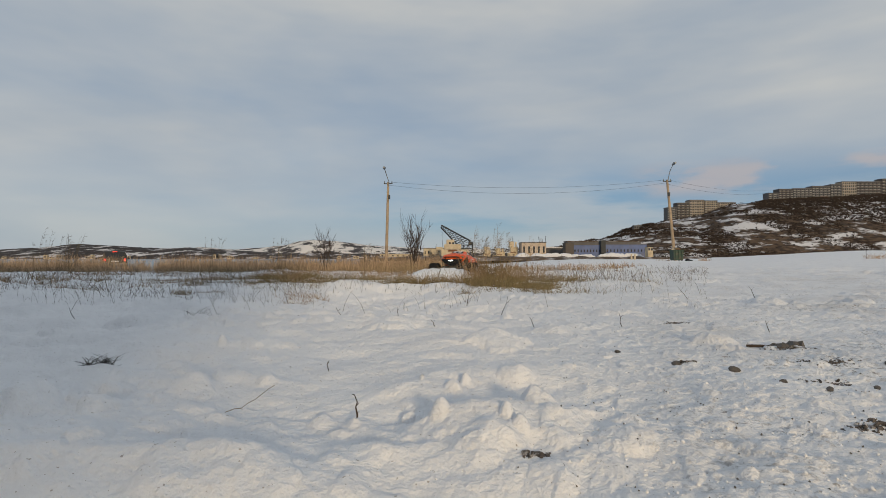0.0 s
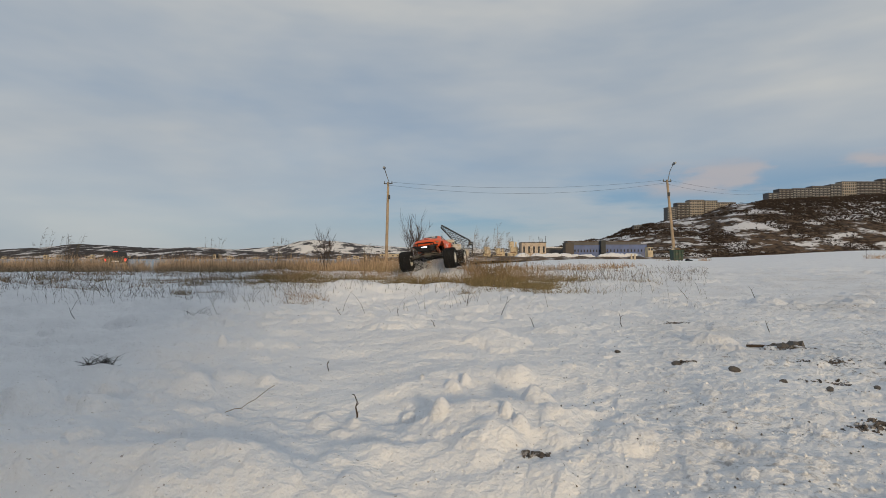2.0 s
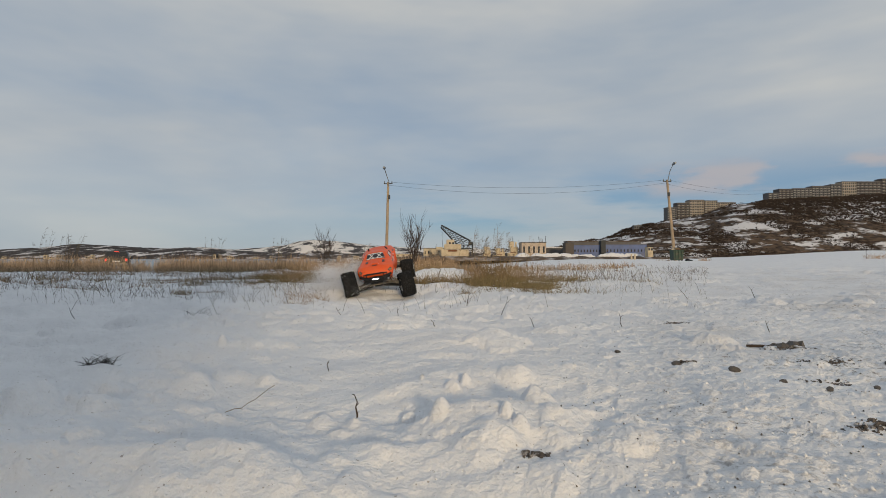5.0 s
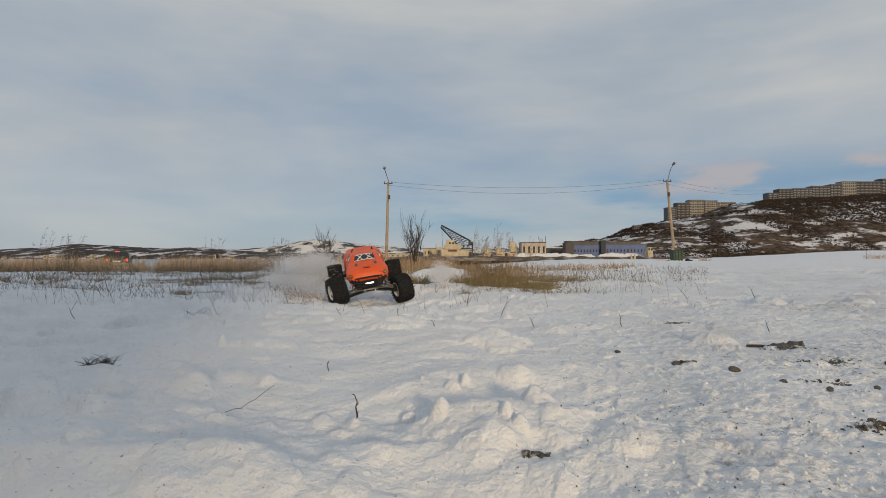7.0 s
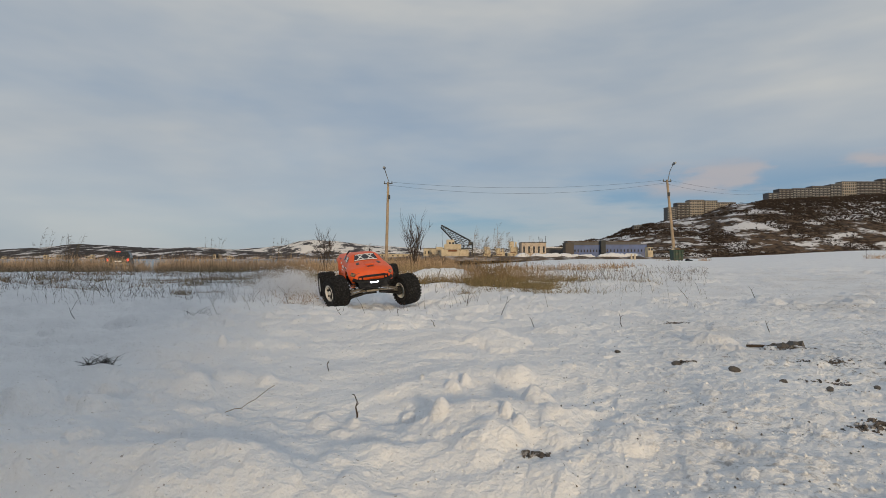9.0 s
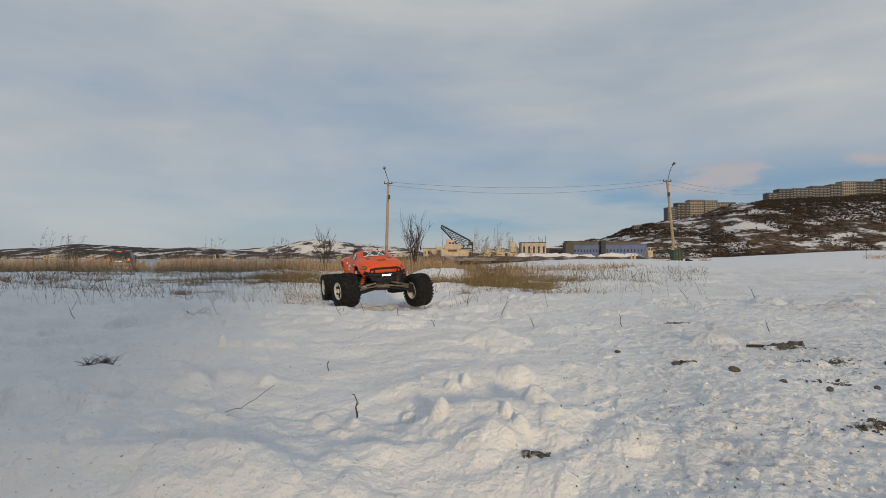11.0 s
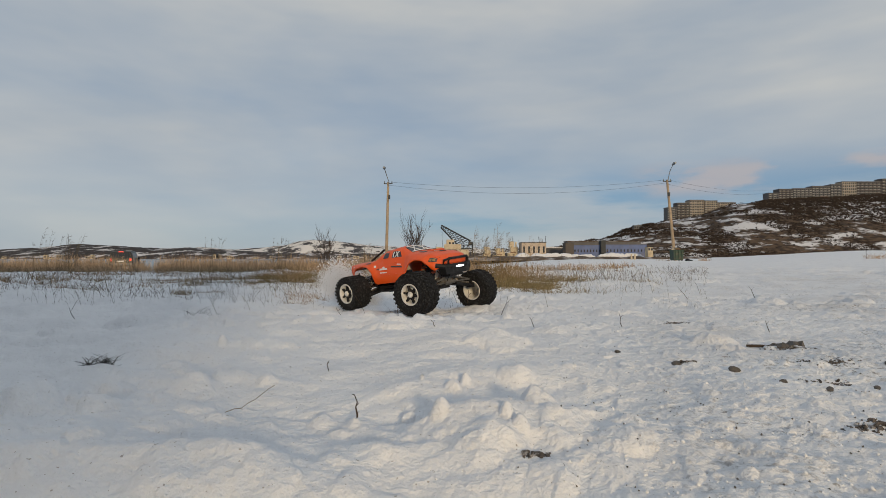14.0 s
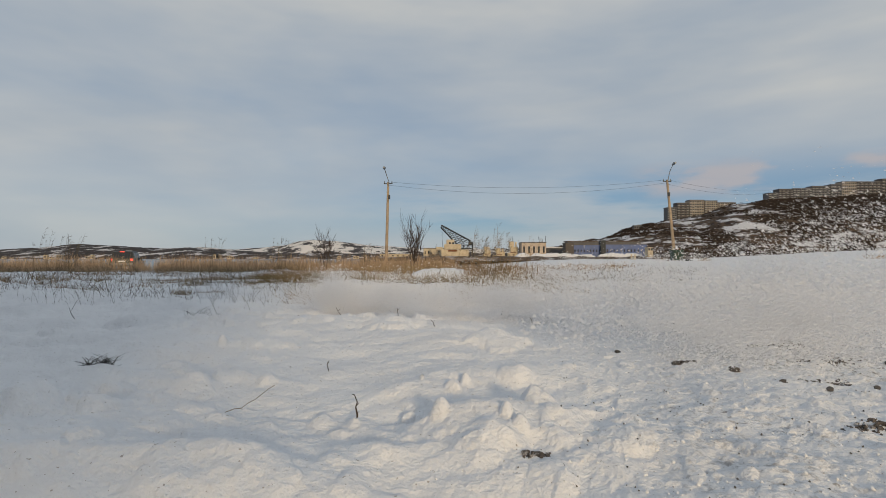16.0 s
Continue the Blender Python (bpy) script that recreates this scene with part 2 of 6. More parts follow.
M_CAR = mat("dark_car_paint", (0.02, 0.021, 0.02), 0.45, var=0.2, dirt=(0.10, 0.085, 0.07), dscale=2, damount=0.4)
M_CARGLASS = mat("car_glass", (0.02, 0.022, 0.025), 0.3, var=0.1)
M_WATER = mat("bay_water", (0.045, 0.06, 0.075), 0.22, var=0.25, scale=0.02, bump=0.25, bscale=0.4)
M_MUD = mat("brown_embankment", (0.11, 0.075, 0.05), 0.9, var=0.5, scale=0.25, dirt=(0.72, 0.72, 0.73), dscale=0.12, damount=0.85)
M_RUST = mat("rusty_paint", (0.22, 0.09, 0.045), 0.8, var=0.4, scale=1)
M_HILL = hill_mat("scrub_hillside", (0.046, 0.036, 0.030), (0.115, 0.080, 0.056), (0.60, 0.60, 0.62), 0.545, 0.034, (0.7, 1.0, 2.6))
M_FAR = hill_mat("far_fell", (0.045, 0.040, 0.040), (0.075, 0.06, 0.052), (0.66, 0.63, 0.62), 0.56, 0.012)
M_SCRUB = mat("bare_scrub", (0.026, 0.022, 0.020), 0.95, color2=(0.062, 0.046, 0.036), island=True, spec=0.1)


# ---- mesh helpers ----
def part(name, bm, material, parent=None, label="", smooth=False, data=None):
    """One bmesh as one mesh object, under a thing or a part."""
    me = data
    if me is None:
        me = bpy.data.meshes.new(name)
        bmesh.ops.recalc_face_normals(bm, faces=bm.faces)
        bm.to_mesh(me)
        bm.free()
        me.materials.append(material)
        if smooth:
            for p in me.polygons:
                p.use_smooth = True
    ob = new(name, me)
    ob.parent = parent
    if label:
        ob["label"] = label
    return ob


def box(bm, c, s, m=None, taper=1.0):
    vs = []
    for z in (-0.5, 0.5):
        k = taper if z > 0 else 1.0
        for x, y in ((-0.5, -0.5), (0.5, -0.5), (0.5, 0.5), (-0.5, 0.5)):
            p = Vector((x * s[0] * k, y * s[1] * k, z * s[2]))
            p = (m @ p if m else p) + Vector(c)
            vs.append(bm.verts.new(p))
    for f in ((3, 2, 1, 0), (4, 5, 6, 7), (0, 1, 5, 4), (1, 2, 6, 5), (2, 3, 7, 6), (3, 0, 4, 7)):
        bm.faces.new([vs[i] for i in f])


def tube(bm, pts, radii, seg=8, cap=True):
    """A tapered tube through the points."""
    rings = []
    pts = [Vector(p) for p in pts]
    for i, p in enumerate(pts):
        d = (pts[min(i + 1, len(pts) - 1)] - pts[max(i - 1, 0)]).normalized()
        a = d.cross(Vector((0.31, 0.17, 0.93)) if abs(d.z) < 0.9 else Vector((1, 0.1, 0))).normalized()
        b = d.cross(a)
        r = radii[i] if isinstance(radii, (list, tuple)) else radii
        rings.append([bm.verts.new(p + (a * math.cos(t) + b * math.sin(t)) * r) for t in (2 * math.pi * k / seg for k in range(seg))])
    for q, w in zip(rings, rings[1:]):
        for k in range(seg):
            bm.faces.new((q[k], q[(k + 1) % seg], w[(k + 1) % seg], w[k]))
    if cap:
        bm.faces.new(rings[0][::-1])
        bm.faces.new(rings[-1])


def lathe_y(bm, prof, seg=32, closed=False):
    """Turns a profile of (y, radius) round the y axis."""
    rings = [[bm.verts.new((r * math.cos(t), y, r * math.sin(t))) for t in (2 * math.pi * k / seg for k in range(seg))] for y, r in prof]
    pairs = list(zip(rings, rings[1:]))
    if closed:
        pairs.append((rings[-1], rings[0]))
    for q, w in pairs:
        for k in range(seg):
            bm.faces.new((q[k], q[(k + 1) % seg], w[(k + 1) % seg], w[k]))
    return rings


def mesh_np(name, verts, faces, material, smooth=False):
    me = bpy.data.meshes.new(name)
    me.from_pydata(verts if isinstance(verts, list) else verts.tolist(), [], faces if isinstance(faces, list) else faces.tolist())
    me.materials.append(material)
    if smooth:
        me.polygons.foreach_set("use_smooth", np.ones(len(me.polygons), dtype=bool))
    me.update()
    return me


# ---- noise and the lie of the land ----
_tab = np.random.RandomState(7).rand(256, 256)


def vnoise(x, y, k=0):
    xi, yi = np.floor(x).astype(int), np.floor(y).astype(int)
    fx, fy = x - xi, y - yi
    fx, fy = fx * fx * (3 - 2 * fx), fy * fy * (3 - 2 * fy)
    g = lambda i, j: _tab[(i + 37 * k) & 255, (j + 91 * k) & 255]
    return (g(xi, yi) * (1 - fx) + g(xi + 1, yi) * fx) * (1 - fy) + (g(xi, yi + 1) * (1 - fx) + g(xi + 1, yi + 1) * fx) * fy


def fbm(x, y, octaves=4, k=0, gain=0.5):
    s, a, n = 0.0, 1.0, 0.0
    for o in range(octaves):
        s = s + a * (vnoise(x * 2 ** o + 13.7 * o, y * 2 ** o + 5.1 * o, k + o) - 0.5)
        n += a
        a *= gain
    return 2 * s / n


def clumps(x, y, cell, chance, k):
    """Rounded lumps thrown over a jittered grid: 0 to 1."""
    x, y = x / cell, y / cell
    xi, yi = np.floor(x).astype(int), np.floor(y).astype(int)
    out = np.zeros_like(x)
    for i in (-1, 0, 1):
        for j in (-1, 0, 1):
            a, b = (xi + i + 17 * k) & 255, (yi + j + 53 * k) & 255
            jx, jy, w, e = _tab[a, b], _tab[b, (a + 101) & 255], _tab[(a + 59) & 255, b], _tab[(b + 7) & 255, a]
            r = 0.28 + 0.42 * _tab[(a + 11) & 255, (b + 29) & 255]
            ex = 0.65 + 0.7 * e
            d2 = (((x - xi - i - jx) * ex) ** 2 + ((y - yi - j - jy) / ex) ** 2) / r ** 2
            out = np.maximum(out, np.where(w < chance, np.sqrt(np.maximum(0, 1 - d2 ** 1.4)) * (0.35 + 0.65 * e) * (r / 0.7), 0))
    return out


def sstep(a, b, v):
    t = np.clip((v - a) / (b - a), 0, 1)
    return t * t * (3 - 2 * t)


# snow heaps: x, y, half width, half depth, height
HEAPS = ((-0.62, 4.35, 0.85, 0.66, -0.14), (-0.45, 3.45, 0.8, 0.5, -0.09), (-0.08, 2.72, 0.55, 0.35, -0.04), (0.06, 0.87, 0.17, 0.1, 0.105), (-0.06, 6.15, 0.42, 0.35, 0.105), (0.45, 6.3, 0.5, 0.4, 0.04),
         (-0.044, 1.118, 0.007, 0.008, 0.0118), (0.024, 1.081, 0.013, 0.014, 0.0193), (0.047, 1.12, 0.011, 0.012, 0.0202), (-0.065, 0.95, 0.013, 0.014, 0.0202), (-0.006, 0.867, 0.016, 0.018, 0.0185), (0.1, 0.828, 0.012, 0.013, 0.0176),
         (0.118, 0.796, 0.009, 0.01, 0.016), (0.16, 0.918, 0.025, 0.028, 0.0361), (0.158, 1.14, 0.024, 0.026, 0.0176), (0.157, 0.778, 0.026, 0.029, 0.0076), (0.145, 0.673, 0.028, 0.031, 0.0118), (-0.747, 0.953, 0.05, 0.055, 0.037),
         (-0.574, 0.794, 0.085, 0.088, 0.021), (-0.699, 1.386, 0.026, 0.029, 0.0244), (-0.758, 1.25, 0.011, 0.012, 0.0134), (-0.525, 1.112, 0.042, 0.046, 0.0176), (-0.595, 1.031, 0.022, 0.024, 0.0059), (-0.671, 1.612, 0.015, 0.017, 0.0218),
         (-0.385, 1.167, 0.019, 0.021, 0.0134), (-0.354, 0.735, 0.023, 0.025, 0.0101), (-0.282, 0.723, 0.045, 0.05, 0.0218), (-0.684, 1.002, 0.023, 0.025, 0.016), (-0.682, 1.078, 0.018, 0.02, 0.0168), (-0.215, 0.937, 0.018, 0.02, 0.0109),
         (0.846, 1.654, 0.059, 0.065, 0.0319), (-0.874, 2.601, 0.082, 0.086, 0.0252), (-0.474, 2.072, 0.048, 0.053, 0.0185), (-0.193, 1.915, 0.08, 0.084, 0.026), (0.162, 1.581, 0.066, 0.073, 0.0302), (0.395, 1.932, 0.061, 0.067, 0.0227),
         (1.662, 3.921, 0.124, 0.119, 0.0462), (0.84, 2.653, 0.084, 0.087, 0.026), (3.011, 4.566, 0.106, 0.105, 0.0403), (1.814, 3.103, 0.085, 0.088, 0.0302), (1.809, 2.465, 0.088, 0.09, 0.0286), (-1.499, 1.935, 0.12, 0.116, 0.026),
         (-1.257, 2.241, 0.117, 0.114, 0.026), (0.261, 0.762, 0.032, 0.035, 0.0151), (0.376, 0.654, 0.011, 0.012, 0.0092), (0.272, 0.888, 0.013, 0.014, 0.0101), (-0.118, 0.669, 0.021, 0.023, 0.0076), (-0.343, 0.663, 0.028, 0.031, 0.0126),
         (-0.538, 0.666, 0.035, 0.039, 0.0143))


def land(x, y):
    """The broad lie of the land."""
    q = x / np.maximum(y, 1.0)
    left = 1 - sstep(-0.02, 0.28, q)
    z = -0.0235 * np.clip(y - 8, 0, 105) * left
    z = z + sstep(0.40, 0.85, q) * sstep(22, 110, y) * 1.9
    return z + sstep(180, 260, y) * 0.5 * (1 - left)


def ground_z(x, y):
    x, y = np.asarray(x, dtype=float), np.asarray(y, dtype=float)
    r = np.hypot(x, y)
    near = 1 - sstep(30, 60, r)
    right = sstep(-0.15, 0.5, x - 0.05 * y)
    z = land(x, y) + 0.16 * fbm(x / 9, y / 9, 2, 3) * sstep(8, 20, r)
    calm = 1 - 0.15 * sstep(2.8, 5.0, r)
    z = z + 0.011 * np.clip(y - 3.4, 0, 4.6) * (1 - sstep(14, 40, y))
    near = near * calm
    z = z + near * (0.026 * fbm(x / 0.80, y / 0.65, 3, 1) + 0.010 * fbm(x / 0.27, y / 0.2, 4, 2, 0.6))
    z = z + near * (1 - right) * (0.050 * fbm(x / 0.9 + 0.3 * y, y / 0.24, 4, 9) + 0.016 * fbm(x / 0.2, y / 0.13, 3, 19))
    soft = sstep(-0.25, 0.2, fbm(x / 0.9, y / 0.8, 3, 5))
    wx, wy = x + 0.02 * fbm(x / 0.05, y / 0.05, 2, 12), y + 0.02 * fbm(x / 0.05, y / 0.05, 2, 13)
    fine = 1 - 0.7 * right * (1 - sstep(2.0, 4.0, r))
    z = z + near * fine * (0.034 * clumps(wx, wy, 0.17, 0.24, 1) * (0.12 + 0.88 * soft) + 0.021 * clumps(wx, wy, 0.065, 0.28, 2) * (0.12 + 0.88 * soft))
    z = z + near * sstep(1.8, 3.2, r) * (0.030 * clumps(wx, wy * 1.5, 0.50, 0.22, 7) + 0.022 * clumps(wx, wy * 1.3, 0.20, 0.22, 8) + 0.02 * fbm(x / 0.5, y / 0.3, 4, 29)) * (0.25 + 0.75 * soft)
    z = z + near * (0.0075 * clumps(wx, wy, 0.034, 0.36, 3) * (0.25 + 0.75 * np.maximum(right, soft * 0.6)) + 0.0045 * clumps(wx, wy, 0.017, 0.42, 4) * (0.2 + 0.8 * right))
    z = z + near * 0.0085 * fbm(x / 0.04, y / 0.035, 4, 23, 0.6) * (0.45 + 0.55 * soft)
    # tread marks pressed into the driven side
    band = np.exp(-(((x - 0.62 - 0.55 * (y - 0.8)) / 0.16) ** 2)) * (1 - sstep(1.3, 2.2, y))
    z = z + 0.005 * band * np.maximum(0, np.sin((x * 0.75 + y) / 0.052 * 2 * np.pi * 0.6 + 2.2 * fbm(x / 0.1, y / 0.1, 2, 6))) ** 2
    z = z + 0.05 * fbm(x / 1.1, y / 0.7, 4, 31, 0.6) * sstep(5, 11, r) * (1 - sstep(60, 130, r)) * (0.35 + 0.65 * right)
    wob = 0.75 * fbm(x / 0.08, y / 0.07, 4, 8)
    lump = np.zeros_like(z)
    for hx, hy, a, b, h in HEAPS:
        d2 = ((x - hx) / a) ** 2 + ((y - hy) / b) ** 2
        if np.any(d2 < 6):
            d = np.sqrt(d2) * (1 + (0.9 * wob if a < 0.3 else 0.3 * wob))
            if a < 0.085:
                lump = np.maximum(lump, h * np.maximum(0, 1 - (d / 1.3) ** 2) ** 0.85 * (1 + 0.35 * wob))
            else:
                z = z + (h if a > 0.35 else 0.5 * h) * (1 - sstep(0.1, 1.35, d)) * (1 + 0.3 * wob)
    z = z + lump
    return z


def gz(x, y):
    return float(ground_z(np.array([x]), np.array([y]))[0])


# ---- ground: one sheet from the camera's foot to the horizon ----
def build_ground():
    ang_f = np.linspace(-46, 46, 680)
    ang_b = np.linspace(46, 314, 60)[1:-1]
    ang = np.radians(np.concatenate([ang_f, ang_b]))
    rad = [0.30]
    while rad[-1] < 14:
        rad.append(rad[-1] * 1.0066)
    while rad[-1] < 60:
        rad.append(rad[-1] * 1.014)
    while rad[-1] < 4500:
        rad.append(rad[-1] * 1.05)
    rad = np.array(rad)
    R, A = np.meshgrid(rad, ang, indexing='ij')
    X, Y = (R * np.sin(A)).ravel(), (R * np.cos(A)).ravel()
    Z = ground_z(X, Y)
    nr, na = len(rad), len(ang)
    V = np.stack([X, Y, Z], 1)
    i, j = np.meshgrid(np.arange(nr - 1), np.arange(na), indexing='ij')
    j2 = (j + 1) % na
    F = np.stack([i * na + j, i * na + j2, (i + 1) * na + j2, (i + 1) * na + j], -1).reshape(-1, 4)
    me = bpy.data.meshes.new("ground")
    me.vertices.add(len(V) + 1)
    V = np.vstack([V, [[0, 0, gz(0, 0)]]])
    me.vertices.foreach_set("co", V.ravel())
    fan = np.stack([np.full(na, len(V) - 1), (np.arange(na) + 1) % na, np.arange(na)], 1)
    me.loops.add(F.size + fan.size)
    me.loops.foreach_set("vertex_index", np.concatenate([F.ravel(), fan.ravel()]))
    me.polygons.add(len(F) + len(fan))
    me.polygons.foreach_set("loop_start", np.concatenate([np.arange(len(F)) * 4, F.size + np.arange(len(fan)) * 3]))
    me.polygons.foreach_set("use_smooth", np.ones(len(F) + len(fan), dtype=bool))
    me.update(calc_edges=True)
    X, Y = V[:, 0], V[:, 1]
    q = X / np.maximum(Y, 0.5)
    at = me.attributes.new("grit", 'FLOAT', 'POINT')
    grit = sstep(0.28, 0.62, q) * (1 - sstep(6, 14, np.hypot(X, Y))) + 0.12
    at.data.foreach_set("value", grit.astype(np.float32))
    st = me.attributes.new("straw", 'FLOAT', 'POINT')
    st.data.foreach_set("value", (reed_cover(X, Y)).astype(np.float32))
    me.materials.append(M_SNOW)
    tagged(new("ground", me), "trampled lumpy snow over rough ground, gritty where driven", "snow", kind="structure")


def reed_cover(x, y):
    """How thick the dry grass stands: 0 to 1."""
    q = x / np.maximum(y, 0.5)
    start = np.where(q < -0.25, 8.4 + 2.6 * fbm(q * 9, y / 3, 3, 4), 8.2 + 2.4 * fbm(q * 12, y / 3, 3, 4))
    c = sstep(-1.0, 2.6, y - start) ** 1.5 * (1 - sstep(-0.06, 0.08, q)) * (1 - sstep(46, 62, y))
    c = c + sstep(7.5, 9.5, y) * sstep(0.02, 0.10, q) * (1 - sstep(0.22, 0.36, q)) * (1 - sstep(15, 22, y)) * 0.16
    gap = np.exp(-(((q + 0.585 - 0.02 * fbm(y, y * 0, 2, 2)) / 0.022) ** 2)) * sstep(8, 11, y)
    gap = np.maximum(gap, np.exp(-(((q + 0.553) / 0.02) ** 2)))
    gap = np.maximum(gap, 0.85 * np.exp(-(((q + 0.61) / 0.032) ** 2)) * sstep(7.5, 10, y))
    return np.clip(c * (1 - 0.95 * gap) * (0.55 + 0.75 * sstep(-0.3, 0.2, fbm(x / 2.2, y / 2.2, 3, 11))), 0, 1)


build_ground()


# ---- the radio-controlled monster truck: x forward, y to its left, z up ----
def half_section(x):
    """Half of the shell at x: bottom edge, waist, shoulder, roof edge, roof middle, as (y, z)."""
    def at(table):
        return float(np.interp(x, [a for a, _ in table], [b for _, b in table]))
    top = at(((-0.36, 0.270), (-0.35, 0.276), (-0.16, 0.283), (-0.135, 0.288), (-0.10, 0.322), (-0.06, 0.335), (0.03, 0.345), (0.058, 0.342), (0.130, 0.308),
              (0.20, 0.303), (0.27, 0.294), (0.315, 0.276), (0.335, 0.250), (0.34, 0.235)))
    roof = at(((-0.36, 0.105), (-0.16, 0.105), (-0.135, 0.100), (-0.10, 0.086), (0.03, 0.086), (0.062, 0.086), (0.128, 0.100), (0.20, 0.105), (0.30, 0.095), (0.34, 0.08)))
    sh_y = at(((-0.36, 0.118), (-0.30, 0.135), (-0.18, 0.135), (-0.10, 0.128), (0.10, 0.130), (0.16, 0.140), (0.26, 0.142), (0.31, 0.130), (0.34, 0.108)))
    sh_z = at(((-0.36, 0.258), (-0.16, 0.272), (-0.10, 0.285), (0.10, 0.287), (0.16, 0.285), (0.26, 0.275), (0.315, 0.255), (0.34, 0.222)))
    w_y = at(((-0.36, 0.120), (-0.30, 0.146), (-0.20, 0.152), (-0.10, 0.146), (0.10, 0.146), (0.16, 0.154), (0.26, 0.158), (0.31, 0.140), (0.34, 0.112)))
    bot = at(((-0.36, 0.225), (-0.345, 0.198), (-0.332, 0.196), (-0.315, 0.222), (-0.28, 0.250), (-0.23, 0.258), (-0.18, 0.250), (-0.145, 0.220), (-0.120, 0.165), (-0.112, 0.153), (-0.10, 0.151),
               (0.095, 0.158), (0.107, 0.163), (0.125, 0.205), (0.155, 0.248), (0.20, 0.264), (0.245, 0.258), (0.285, 0.232), (0.305, 0.203), (0.318, 0.199), (0.328, 0.205), (0.34, 0.210)))
    b_y = at(((-0.36, 0.118), (-0.30, 0.152), (-0.20, 0.158), (-0.12, 0.166), (0.0, 0.160), (0.107, 0.160), (0.18, 0.162), (0.28, 0.160), (0.318, 0.138), (0.34, 0.112)))
    w_z = max(bot + 0.35 * (sh_z - bot), bot + 0.004)
    sh_z = max(sh_z, bot + 0.012)
    return [(b_y, bot), (w_y, w_z), (sh_y, sh_z), (0.5 * (sh_y + roof) + 0.004, sh_z + 0.62 * (top - 0.004 - sh_z)), (roof, top - 0.006), (roof * 0.5, top - 0.001), (0, top)]


def side_y(x, z):
    """The shell's half width at (x, z)."""
    s = half_section(x)
    return float(np.interp(z, [p[1] for p in s[:5]], [p[0] for p in s[:5]]))


def top_z(x, y):
    s = half_section(x)[::-1]
    return float(np.interp(abs(y), [p[0] for p in s[:4]], [p[1] for p in s[:4]]))


def shell_mesh():
    bm = bmesh.new()
    xs = sorted(set([round(v, 4) for v in np.linspace(-0.36, 0.34, 86)] + [-0.112, 0.107, 0.318, -0.135, 0.062, 0.128]))
    rows = []
    for x in xs:
        h = half_section(x)
        ring = [(-y, z) for y, z in h] + [(y, z) for y, z in h[-2::-1]]
        rows.append([bm.verts.new((x, y, z)) for y, z in ring])
    for a, b in zip(rows, rows[1:]):
        for k in range(len(a) - 1):
            bm.faces.new((a[k], a[k + 1], b[k + 1], b[k]))
    for r, dx in ((rows[0], -0.004), (rows[-1], 0.004)):
        c = bm.verts.new((r[0].co.x + dx, 0, (r[0].co.z + r[6].co.z) / 2))
        for k in range(len(r) - 1):
            bm.faces.new((r[k], r[k + 1], c))
    bmesh.ops.recalc_face_normals(bm, faces=bm.faces)
    bmesh.ops.solidify(bm, geom=bm.faces[:], thickness=0.004)
    return bm


def side_patch(pts, side, lift=0.0025, n=6):
    """A thin plate that follows the truck's flank: corner points (x, z), four of them."""
    bm = bmesh.new()
    (a, b, c, d) = [Vector(p) for p in pts]
    g = []
    for i in range(n + 1):
        row = []
        for j in range(n + 1):
            u, v = i / n, j / n
            p = (a * (1 - u) + b * u) * (1 - v) + (d * (1 - u) + c * u) * v
            row.append((p.x, p.y))
        g.append(row)
    outer = [[bm.verts.new((x, side * (side_y(x, z) + lift), z)) for x, z in r] for r in g]
    inner = [[bm.verts.new((x, side * (side_y(x, z) - 0.001), z)) for x, z in r] for r in g]
    for i in range(n):
        for j in range(n):
            bm.faces.new((outer[i][j], outer[i + 1][j], outer[i + 1][j + 1], outer[i][j + 1]))
    edge = [(i, 0) for i in range(n)] + [(n, j) for j in range(n)] + [(i, n) for i in range(n, 0, -1)] + [(0, j) for j in range(n, 0, -1)]
    for (i, j), (k, l) in zip(edge, edge[1:] + edge[:1]):
        bm.faces.new((outer[i][j], outer[k][l], inner[k][l], inner[i][j]))
    return bm


def top_patch(pts, lift=0.0025, n=8):
    """A thin plate that follows the truck's upper side: corners (x, y)."""
    bm = bmesh.new()
    (a, b, c, d) = [Vector(p) for p in pts]
    outer, inner = [], []
    for i in range(n + 1):
        o, q = [], []
        for j in range(n + 1):
            u, v = i / n, j / n
            p = (a * (1 - u) + b * u) * (1 - v) + (d * (1 - u) + c * u) * v
            z = top_z(p.x, p.y)
            o.append(bm.verts.new((p.x + lift * 0.4, p.y, z + lift)))
            q.append(bm.verts.new((p.x, p.y, z - 0.001)))
        outer.append(o)
        inner.append(q)
    for i in range(n):
        for j in range(n):
            bm.faces.new((outer[i][j], outer[i + 1][j], outer[i + 1][j + 1], outer[i][j + 1]))
    edge = [(i, 0) for i in range(n)] + [(n, j) for j in range(n)] + [(i, n) for i in range(n, 0, -1)] + [(0, j) for j in range(n, 0, -1)]
    for (i, j), (k, l) in zip(edge, edge[1:] + edge[:1]):
        bm.faces.new((outer[i][j], outer[k][l], inner[k][l], inner[i][j]))
    return bm


WHEELS = {}
TYRE_R, TYRE_W, AXLE_Z = 0.113, 0.118, 0.093


